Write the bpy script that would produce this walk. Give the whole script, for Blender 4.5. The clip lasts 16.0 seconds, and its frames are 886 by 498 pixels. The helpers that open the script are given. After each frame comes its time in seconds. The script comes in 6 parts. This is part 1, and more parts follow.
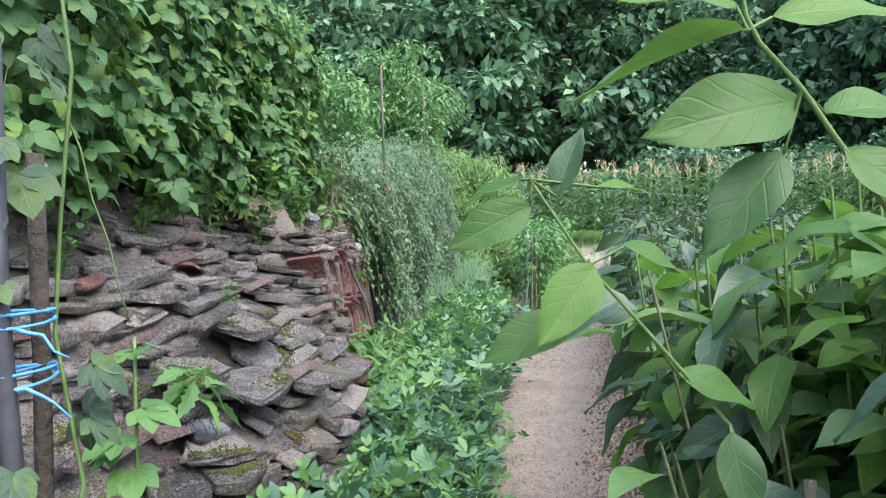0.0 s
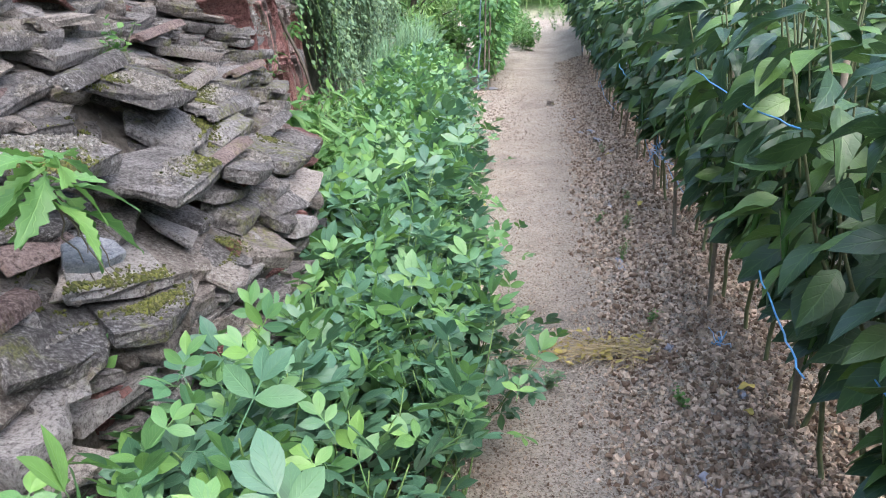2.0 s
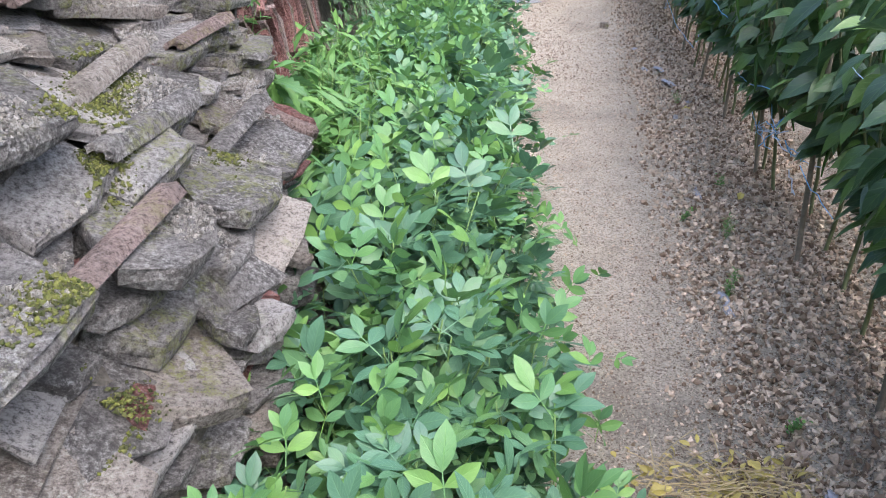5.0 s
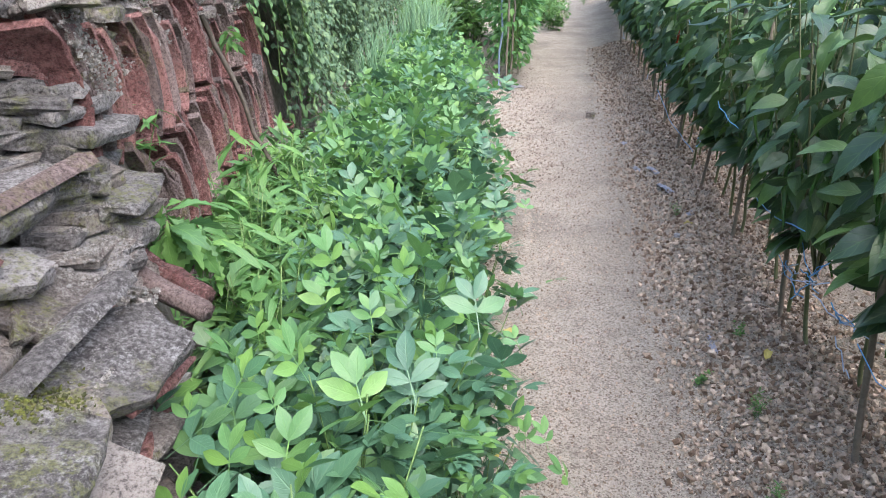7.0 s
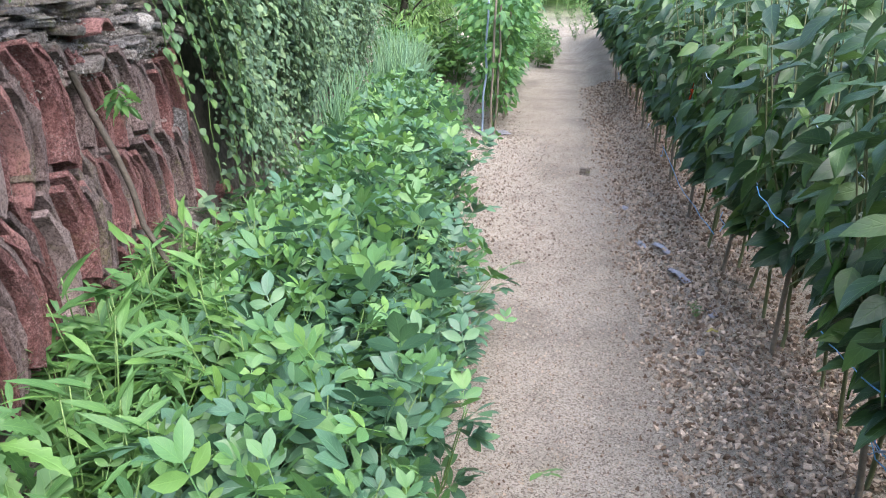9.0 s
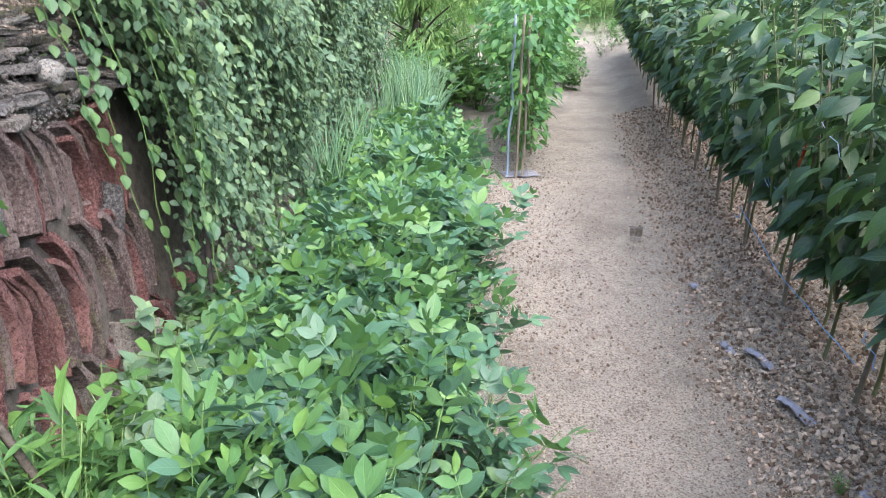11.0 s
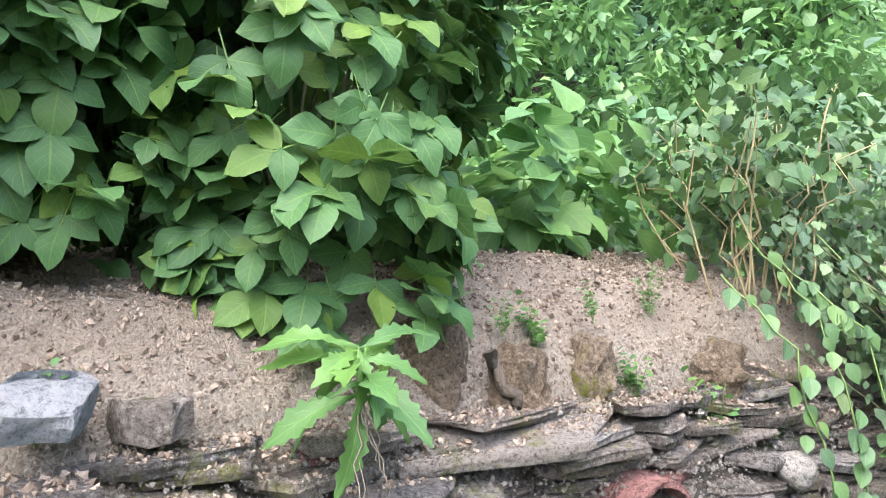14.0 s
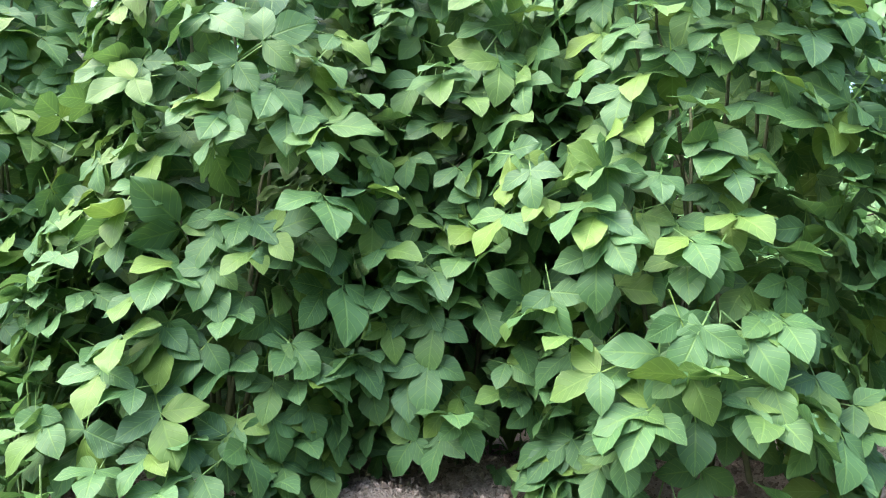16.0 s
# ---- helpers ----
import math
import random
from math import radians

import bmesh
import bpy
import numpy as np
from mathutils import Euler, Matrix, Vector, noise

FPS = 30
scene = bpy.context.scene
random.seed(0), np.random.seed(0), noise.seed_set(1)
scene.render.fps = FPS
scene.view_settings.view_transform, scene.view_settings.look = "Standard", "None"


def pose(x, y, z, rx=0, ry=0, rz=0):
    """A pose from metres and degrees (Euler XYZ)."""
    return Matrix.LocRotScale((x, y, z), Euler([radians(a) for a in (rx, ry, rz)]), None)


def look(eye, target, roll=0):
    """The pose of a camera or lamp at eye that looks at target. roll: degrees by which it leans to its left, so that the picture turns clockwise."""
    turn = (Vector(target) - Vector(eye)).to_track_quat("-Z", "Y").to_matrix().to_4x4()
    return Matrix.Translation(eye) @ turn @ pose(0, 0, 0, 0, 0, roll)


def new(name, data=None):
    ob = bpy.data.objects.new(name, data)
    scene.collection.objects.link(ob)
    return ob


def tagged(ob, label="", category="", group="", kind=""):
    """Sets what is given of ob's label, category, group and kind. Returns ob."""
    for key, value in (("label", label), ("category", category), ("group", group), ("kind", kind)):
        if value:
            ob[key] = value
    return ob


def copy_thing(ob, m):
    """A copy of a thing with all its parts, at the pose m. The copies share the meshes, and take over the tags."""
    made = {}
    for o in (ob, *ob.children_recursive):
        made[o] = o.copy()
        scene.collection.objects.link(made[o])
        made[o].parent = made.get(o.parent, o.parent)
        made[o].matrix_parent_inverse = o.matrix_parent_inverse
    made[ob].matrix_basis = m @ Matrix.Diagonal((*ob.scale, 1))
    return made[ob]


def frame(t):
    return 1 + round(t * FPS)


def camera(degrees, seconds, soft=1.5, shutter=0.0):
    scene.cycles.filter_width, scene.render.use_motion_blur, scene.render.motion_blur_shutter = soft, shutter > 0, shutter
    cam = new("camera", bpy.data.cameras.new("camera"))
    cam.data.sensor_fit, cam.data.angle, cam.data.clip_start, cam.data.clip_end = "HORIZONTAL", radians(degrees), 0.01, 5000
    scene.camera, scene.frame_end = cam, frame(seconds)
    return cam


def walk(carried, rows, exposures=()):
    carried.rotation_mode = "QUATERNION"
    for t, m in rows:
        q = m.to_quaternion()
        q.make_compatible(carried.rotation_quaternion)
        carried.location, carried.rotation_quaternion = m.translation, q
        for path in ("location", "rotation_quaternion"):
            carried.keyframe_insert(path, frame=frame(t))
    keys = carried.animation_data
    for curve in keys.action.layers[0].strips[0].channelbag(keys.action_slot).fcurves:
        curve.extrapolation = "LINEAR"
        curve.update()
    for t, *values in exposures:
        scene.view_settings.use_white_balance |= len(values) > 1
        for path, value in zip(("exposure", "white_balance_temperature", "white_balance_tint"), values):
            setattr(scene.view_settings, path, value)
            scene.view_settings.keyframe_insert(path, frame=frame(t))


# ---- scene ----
cam = camera(61.4, 16.0, soft=1.0)
EXPOSURES = [(t, e, k, 12) for t, e, k in ((0.0, 1.8, 6250), (0.5, 2.1, 6250), (1.0, 2.05, 6250), (2.0, 2.02, 6250), (5.0, 2.08, 6250), (11.0, 2.02, 6250), (12.5, 2.2, 6300), (14.0, 2.45, 6500), (15.0, 2.7, 6500), (16.0, 2.78, 6500))]
PATH = [
    (0, (0.035, -0.033, 1.407), (0.022, 1.965, 1.326), -1.1),
    (0.5, (-0.042, 0.217, 1.38), (0.025, 2.202, 1.147), -0.9),
    (1, (-0.039, 0.46, 1.383), (0.075, 2.42, 1.002), -0.9),
    (1.5, (-0.072, 0.634, 1.353), (0.071, 2.559, 0.83), -0.8),
    (2, (-0.159, 0.859, 1.241), (0.0, 2.736, 0.568), -0.9),
    (2.5, (-0.146, 1.006, 1.191), (0.005, 2.832, 0.388), -0.9),
    (3, (-0.151, 1.14, 1.197), (-0.017, 2.925, 0.305), -0.8),
    (3.5, (-0.142, 1.388, 1.213), (-0.03, 3.143, 0.261), -0.6),
    (4, (-0.111, 1.563, 1.273), (-0.017, 3.308, 0.301), -0.7),
    (4.5, (-0.109, 1.708, 1.302), (-0.023, 3.463, 0.347), -0.5),
    (5, (-0.128, 1.906, 1.334), (-0.041, 3.678, 0.412), -0.5),
    (5.2, (-0.12, 1.972, 1.352), (-0.028, 3.754, 0.449), -0.4),
    (7.3, (0.041, 2.688, 1.381), (0.177, 4.535, 0.627), 0.2),
    (7.5, (0.059, 2.736, 1.387), (0.2, 4.586, 0.641), 0.3),
    (8, (0.116, 2.963, 1.36), (0.261, 4.822, 0.636), 0.4),
    (8.5, (0.167, 3.259, 1.369), (0.32, 5.121, 0.655), 0.6),
    (8.7, (0.19, 3.339, 1.377), (0.346, 5.204, 0.671), 0.7),
    (10.8, (0.215, 4.388, 1.409), (0.356, 6.259, 0.718), 0.1),
    (11, (0.232, 4.488, 1.427), (0.354, 6.366, 0.75), 0.2),
    (11.5, (0.202, 4.748, 1.449), (0.265, 6.654, 0.845), 0.5),
    (12, (0.168, 4.942, 1.509), (0.044, 6.879, 1.028), 0.5),
    (12.5, (0.153, 5.053, 1.569), (-0.285, 6.973, 1.224), 0.7),
    (13, (0.061, 5.132, 1.574), (-0.783, 6.934, 1.372), 0.7),
    (13.5, (0.048, 5.18, 1.609), (-1.239, 6.708, 1.508), 0.7),
    (14, (0.154, 5.245, 1.644), (-1.508, 6.359, 1.656), 0.6),
    (14.5, (0.176, 5.302, 1.705), (-1.715, 5.943, 1.812), 0.4),
    (15, (0.234, 5.428, 1.75), (-1.737, 5.681, 1.972), 0.0),
    (15.5, (0.327, 5.567, 1.77), (-1.645, 5.494, 2.092), -0.3),
    (16, (0.285, 5.611, 1.777), (-1.66, 5.337, 2.156), -0.3),
]
walk(cam, [(t, look(eye, target, roll)) for t, eye, target, roll in PATH], EXPOSURES)

from mathutils.bvhtree import BVHTree

# ---------------------------------------------------------------- world and light
SUN_EL, SUN_AZ = radians(60), radians(142)
world = bpy.data.worlds.new("sky")
scene.world = world
world.use_nodes = True
wn = world.node_tree.nodes
sky = wn.new("ShaderNodeTexSky")
sky.sky_type, sky.sun_disc = "NISHITA", False
sky.sun_elevation, sky.sun_rotation = SUN_EL, SUN_AZ
sky.air_density, sky.dust_density, sky.ozone_density = 1.0, 3.0, 1.0
wn["Background"].inputs["Strength"].default_value = 0.15
world.node_tree.links.new(sky.outputs[0], wn["Background"].inputs["Color"])
sun = new("sun", bpy.data.lights.new("sun", "SUN"))
sun.data.energy, sun.data.angle, sun.data.color = 1.3, radians(80), (1.0, 0.985, 0.96)
sun.matrix_world = look((0, 0, 0), (-math.sin(SUN_AZ) * math.cos(SUN_EL), -math.cos(SUN_AZ) * math.cos(SUN_EL), -math.sin(SUN_EL)))

rng = np.random.default_rng(7)


# ---------------------------------------------------------------- materials
class Mat:
    """A node material with short helpers."""

    def __init__(self, name, rough=0.8, spec=0.5):
        self.m = bpy.data.materials.new(name)
        self.m.use_nodes = True
        self.t = self.m.node_tree
        self.b = self.t.nodes["Principled BSDF"]
        self.out = self.t.nodes["Material Output"]
        self.b.inputs["Roughness"].default_value = rough
        self.b.inputs["Specular IOR Level"].default_value = spec

    def n(self, kind, **kw):
        node = self.t.nodes.new("ShaderNode" + kind)
        for k, v in kw.items():
            if k in ("operation", "blend_type", "data_type", "feature"):
                setattr(node, k, v)
            else:
                node.inputs[k.replace("_", " ")].default_value = v
        return node

    def link(self, a, b):
        self.t.links.new(a, b)

    def coord(self, which="Object"):
        return self.n("TexCoord").outputs[which]

    def noise(self, scale, detail=4.0, rough=0.6, vec=None):
        node = self.n("TexNoise", Scale=scale, Detail=detail, Roughness=rough)
        self.link(vec if vec is not None else self.coord(), node.inputs["Vector"])
        return node.outputs["Fac"]

    def math(self, op, a, b=0.0, clamp=False):
        node = self.n("Math", operation=op)
        node.use_clamp = clamp
        for i, v in enumerate((a, b)):
            if isinstance(v, (int, float)):
                node.inputs[i].default_value = v
            else:
                self.link(v, node.inputs[i])
        return node.outputs[0]

    def ramp(self, fac, lo, hi):
        node = self.n("MapRange", From_Min=lo, From_Max=hi)
        self.link(fac, node.inputs["Value"])
        return node.outputs["Result"]

    def mix(self, fac, a, b, mode="MIX"):
        node = self.n("Mix", data_type="RGBA", blend_type=mode)
        for sock, v in ((node.inputs[0], fac), (node.inputs[6], a), (node.inputs[7], b)):
            if isinstance(v, (int, float)):
                sock.default_value = v
            elif isinstance(v, tuple):
                sock.default_value = (*v, 1.0)
            else:
                self.link(v, sock)
        return node.outputs[2]

    def color(self, c):
        self.link(c, self.b.inputs["Base Color"])
        return self

    def bump(self, h, strength=0.5, dist=0.01):
        node = self.n("Bump", Strength=strength, Distance=dist)
        self.link(h, node.inputs["Height"])
        self.link(node.outputs[0], self.b.inputs["Normal"])
        return self


def leaf_mat(name, base, young, old, rough=0.45, glow=0.35, veins=6.0, vein_tint=0.25, blotch=14.0, young_share=0.25):
    """Leaf: hue varied leaf by leaf, veins on the blade, some light let through."""
    m = Mat(name, rough, 0.45)
    island = m.n("NewGeometry").outputs["Random Per Island"]
    obj = m.n("ObjectInfo").outputs["Random"]
    r = m.math("FRACT", m.math("ADD", island, m.math("MULTIPLY", obj, 7.31)))
    c = m.mix(m.ramp(r, 1 - young_share - 0.25, 1.0), base, young)
    c = m.mix(m.ramp(r, 0.22, 0.0), c, old)
    c = m.mix(m.math("MULTIPLY", m.ramp(m.noise(blotch), 0.45, 0.75), 0.35), c, tuple(v * 0.55 for v in base))
    uv = m.n("SeparateXYZ")
    m.link(m.coord("UV"), uv.inputs[0])
    off = m.math("ABSOLUTE", m.math("SUBTRACT", uv.outputs[0], 0.5))
    rib = m.ramp(off, 0.045, 0.0)
    side = m.math("SINE", m.math("MULTIPLY", m.math("SUBTRACT", uv.outputs[1], m.math("MULTIPLY", off, 0.55)), veins * 6.2832))
    side = m.ramp(side, 0.86, 1.0)
    line = m.math("MAXIMUM", rib, m.math("MULTIPLY", side, 0.6))
    c = m.mix(m.math("MULTIPLY", line, vein_tint), c, tuple(min(1, v * 1.9 + 0.02) for v in young))
    m.color(c)
    m.bump(m.math("ADD", m.math("MULTIPLY", line, -0.6), m.noise(60.0, 2.0)), 0.35, 0.004)
    trans = m.n("BsdfTranslucent")
    m.link(m.mix(0.35, c, tuple(v * 1.15 for v in young)), trans.inputs["Color"])
    mixs = m.n("MixShader", Fac=glow)
    m.link(m.b.outputs[0], mixs.inputs[1])
    m.link(trans.outputs[0], mixs.inputs[2])
    m.link(mixs.outputs[0], m.out.inputs["Surface"])
    return m.m


PEANUT = leaf_mat("peanut_leaf", (0.078, 0.172, 0.102), (0.115, 0.225, 0.08), (0.062, 0.143, 0.092), 0.36, 0.2, 7, 0.16, 30, 0.14)
PEANUTTIP = leaf_mat("young_peanut_leaf", (0.108, 0.238, 0.084), (0.165, 0.31, 0.07), (0.08, 0.188, 0.098), 0.4, 0.28, 7, 0.14, 30, 0.25)
PEPPER = leaf_mat("pepper_leaf", (0.04, 0.084, 0.044), (0.105, 0.195, 0.046), (0.04, 0.08, 0.056), 0.36, 0.2, 5, 0.18, 20, 0.2)
HEDGE = leaf_mat("hedge_leaf", (0.074, 0.174, 0.06), (0.14, 0.236, 0.04), (0.06, 0.144, 0.062), 0.6, 0.28, 6, 0.32, 22, 0.08)
VINE = leaf_mat("vine_leaf", (0.135, 0.225, 0.13), (0.225, 0.33, 0.15), (0.105, 0.18, 0.12), 0.5, 0.3, 4, 0.2, 20)
WEED = leaf_mat("weed_leaf", (0.095, 0.212, 0.064), (0.155, 0.30, 0.07), (0.078, 0.17, 0.07), 0.5, 0.35, 5, 0.25, 20)
BLADE = leaf_mat("onion_blade", (0.18, 0.33, 0.19), (0.26, 0.42, 0.2), (0.14, 0.28, 0.19), 0.4, 0.25, 1, 0.05, 8)
TOMATO = leaf_mat("tomato_leaf", (0.085, 0.21, 0.075), (0.17, 0.34, 0.075), (0.075, 0.17, 0.08), 0.45, 0.3, 4, 0.2, 20)
LIME = leaf_mat("willow_leaf", (0.20, 0.34, 0.11), (0.28, 0.43, 0.13), (0.15, 0.27, 0.10), 0.5, 0.4, 3, 0.1, 4)
WOODS = leaf_mat("woods_leaf", (0.12, 0.235, 0.14), (0.19, 0.34, 0.16), (0.08, 0.165, 0.11), 0.5, 0.25, 3, 0.1, 0.6)
MIDTREE = leaf_mat("tree_leaf", (0.145, 0.285, 0.11), (0.22, 0.39, 0.125), (0.10, 0.215, 0.095), 0.5, 0.3, 3, 0.1, 1.0)
CORN = leaf_mat("corn_leaf", (0.09, 0.19, 0.07), (0.17, 0.28, 0.09), (0.14, 0.2, 0.08), 0.45, 0.3, 1, 0.1, 4)
TRAIL = leaf_mat("trailing_leaf", (0.078, 0.155, 0.064), (0.125, 0.22, 0.064), (0.066, 0.124, 0.068), 0.5, 0.2, 4, 0.2, 25)
BEAN = leaf_mat("bean_leaf", (0.13, 0.27, 0.10), (0.2, 0.36, 0.1), (0.11, 0.235, 0.11), 0.5, 0.35, 5, 0.25, 16)
CUKE = leaf_mat("cucumber_leaf", (0.06, 0.105, 0.064), (0.10, 0.17, 0.05), (0.056, 0.095, 0.066), 0.65, 0.25, 4, 0.3, 30)


def plain_mat(name, a, b, scale=20.0, rough=0.7, bump=0.3, spec=0.4, dist=0.004):
    m = Mat(name, rough, spec)
    f = m.noise(scale, 5.0, 0.65)
    fine = m.noise(scale * 7, 3.0, 0.6)
    c = m.mix(m.ramp(f, 0.3, 0.7), a, b)
    c = m.mix(m.math("MULTIPLY", m.ramp(fine, 0.4, 0.75), 0.3), c, tuple(v * 0.5 for v in a))
    m.color(c)
    m.bump(m.math("ADD", f, m.math("MULTIPLY", fine, 0.5)), bump, dist)
    return m.m


STEM = plain_mat("green_stem", (0.095, 0.175, 0.05), (0.155, 0.24, 0.07), 30, 0.55)
DARKSTEM = plain_mat("woody_stem", (0.085, 0.105, 0.045), (0.14, 0.15, 0.075), 40, 0.75)
DRYSTEM = plain_mat("dry_cane", (0.36, 0.27, 0.14), (0.5, 0.42, 0.25), 30, 0.75)
BARK = plain_mat("bark", (0.06, 0.05, 0.04), (0.12, 0.10, 0.08), 12, 0.9, 0.8, 0.2, 0.02)
CHILI = plain_mat("green_pepper_skin", (0.035, 0.10, 0.025), (0.06, 0.15, 0.03), 10, 0.22, 0.05, 0.6)
REDCHILI = plain_mat("red_pepper_skin", (0.4, 0.03, 0.015), (0.5, 0.06, 0.02), 10, 0.25, 0.05, 0.6)
STEEL = plain_mat("painted_steel", (0.05, 0.05, 0.055), (0.14, 0.10, 0.08), 25, 0.5, 0.15)
PIPE = plain_mat("grey_pipe", (0.045, 0.047, 0.055), (0.09, 0.09, 0.10), 12, 0.5, 0.1)
BLUEPOLE = plain_mat("faded_blue_pole", (0.16, 0.22, 0.30), (0.26, 0.32, 0.40), 20, 0.5)
STAKE = plain_mat("wood_stake", (0.13, 0.11, 0.085), (0.23, 0.195, 0.15), 30, 0.85, 0.5)
TWINE = plain_mat("blue_twine", (0.06, 0.28, 0.62), (0.18, 0.46, 0.78), 90, 0.45, 0.3)
PALETWINE = plain_mat("pale_blue_twine", (0.30, 0.45, 0.68), (0.5, 0.62, 0.78), 90, 0.45, 0.3)
FILM = plain_mat("mulch_film", (0.16, 0.16, 0.19), (0.36, 0.36, 0.42), 25, 0.3, 0.6, 0.6)


def soil_colors(m, vec):
    """Fine sandy soil with darker grit: colour and height."""
    big = m.noise(1.1, 4, 0.55, vec)
    mid = m.noise(9.0, 5, 0.6, vec)
    grain = m.n("TexVoronoi", Scale=190.0)
    m.link(vec, grain.inputs["Vector"])
    g = grain.outputs["Distance"]
    gcol = m.n("SeparateColor")
    m.link(grain.outputs["Color"], gcol.inputs[0])
    c = m.mix(m.ramp(big, 0.3, 0.7), (0.455, 0.405, 0.345), (0.575, 0.525, 0.455))
    c = m.mix(m.math("MULTIPLY", m.ramp(mid, 0.5, 0.72), 0.4), c, (0.20, 0.16, 0.12))
    c = m.mix(m.math("MULTIPLY", m.ramp(gcol.outputs[0], 0.55, 0.8), 0.72), c, (0.15, 0.115, 0.09))
    c = m.mix(m.math("MULTIPLY", m.ramp(gcol.outputs[1], 0.6, 0.9), 0.55), c, (0.68, 0.60, 0.51))
    fine = m.noise(90.0, 5, 0.8, vec)
    c = m.mix(m.math("MULTIPLY", m.ramp(fine, 0.5, 0.62), 0.6), c, (0.16, 0.13, 0.105))
    h = m.math("ADD", m.math("MULTIPLY", mid, 1.2), m.math("ADD", m.math("MULTIPLY", fine, 0.9), m.math("MULTIPLY", g, -0.3)))
    return c, h


def ground_mat():
    m = Mat("sandy_soil", 0.95, 0.15)
    vec = m.coord()
    c, h = soil_colors(m, vec)
    xyz = m.n("SeparateXYZ")
    m.link(vec, xyz.inputs[0])
    # grey damp sand on the trodden edge, brown clods along the pepper bed, green sward far off
    damp = m.noise(1.6, 3, 0.5, vec)
    c = m.mix(m.math("MULTIPLY", m.ramp(damp, 0.54, 0.66), 0.45), c, (0.20, 0.18, 0.155))
    tread = m.noise(5.5, 3, 0.55, vec)
    c = m.mix(m.math("MULTIPLY", m.ramp(tread, 0.56, 0.68), 0.28), c, (0.26, 0.215, 0.175))
    c = m.mix(m.math("MULTIPLY", m.ramp(m.noise(0.9, 2, 0.5, vec), 0.56, 0.68), 0.4), c, (0.235, 0.21, 0.185))
    bed = m.math("SUBTRACT", xyz.outputs[0], m.math("ADD", m.math("MULTIPLY", xyz.outputs[1], 0.219), -0.02))
    bed = m.math("ADD", bed, m.math("MULTIPLY", m.noise(5.0, 3, 0.6, vec), 0.2))
    c = m.mix(m.math("MULTIPLY", m.ramp(bed, 0.0, 0.2), 0.06), c, (0.30, 0.235, 0.185))
    far = m.math("ADD", m.ramp(xyz.outputs[1], 18.5, 22.0), m.ramp(xyz.outputs[0], -2.6, -4.0), True)
    far = m.math("MAXIMUM", far, m.ramp(xyz.outputs[0], 10.0, 14.0))
    far = m.math("MAXIMUM", far, m.ramp(xyz.outputs[1], -4.0, -7.0))
    grass = m.mix(m.ramp(m.noise(2.5, 5, 0.7, vec), 0.3, 0.7), (0.05, 0.11, 0.03), (0.14, 0.23, 0.06))
    c = m.mix(far, c, grass)
    c = m.mix(m.math("MULTIPLY", m.ramp(xyz.outputs[2], 1.3, 1.5), 0.7), c, (0.38, 0.31, 0.255))
    # rubble fill behind the stones of the wall, darkened to paint shade in the gaps
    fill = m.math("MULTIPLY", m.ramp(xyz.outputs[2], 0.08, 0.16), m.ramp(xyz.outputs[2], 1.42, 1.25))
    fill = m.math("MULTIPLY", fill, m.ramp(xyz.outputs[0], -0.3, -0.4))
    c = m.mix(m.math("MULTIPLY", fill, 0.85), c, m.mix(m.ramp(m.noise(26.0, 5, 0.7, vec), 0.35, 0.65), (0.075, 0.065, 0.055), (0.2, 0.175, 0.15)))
    m.color(c)
    m.bump(h, 1.0, 0.025)
    return m.m


SOIL = ground_mat()
def clod_mat(name, dark, pale):
    m = Mat(name, 0.95, 0.15)
    r = m.n("NewGeometry").outputs["Random Per Island"]
    c = m.mix(m.ramp(r, 0.2, 0.85), dark, pale)
    c = m.mix(m.math("MULTIPLY", m.ramp(m.noise(150, 3, 0.7), 0.4, 0.65), 0.35), c, (0.14, 0.11, 0.085))
    m.color(c)
    m.bump(m.noise(200, 3, 0.7), 0.8, 0.004)
    return m.m


CLOD = clod_mat("soil_clod", (0.16, 0.11, 0.078), (0.62, 0.5, 0.395))
CRUMB = clod_mat("bank_crumb", (0.15, 0.115, 0.09), (0.37, 0.3, 0.245))
MOSS = clod_mat("moss", (0.035, 0.045, 0.012), (0.105, 0.115, 0.024))
GRIT = plain_mat("pale_grit", (0.40, 0.35, 0.29), (0.62, 0.55, 0.47), 90, 0.95, 0.7, 0.15)


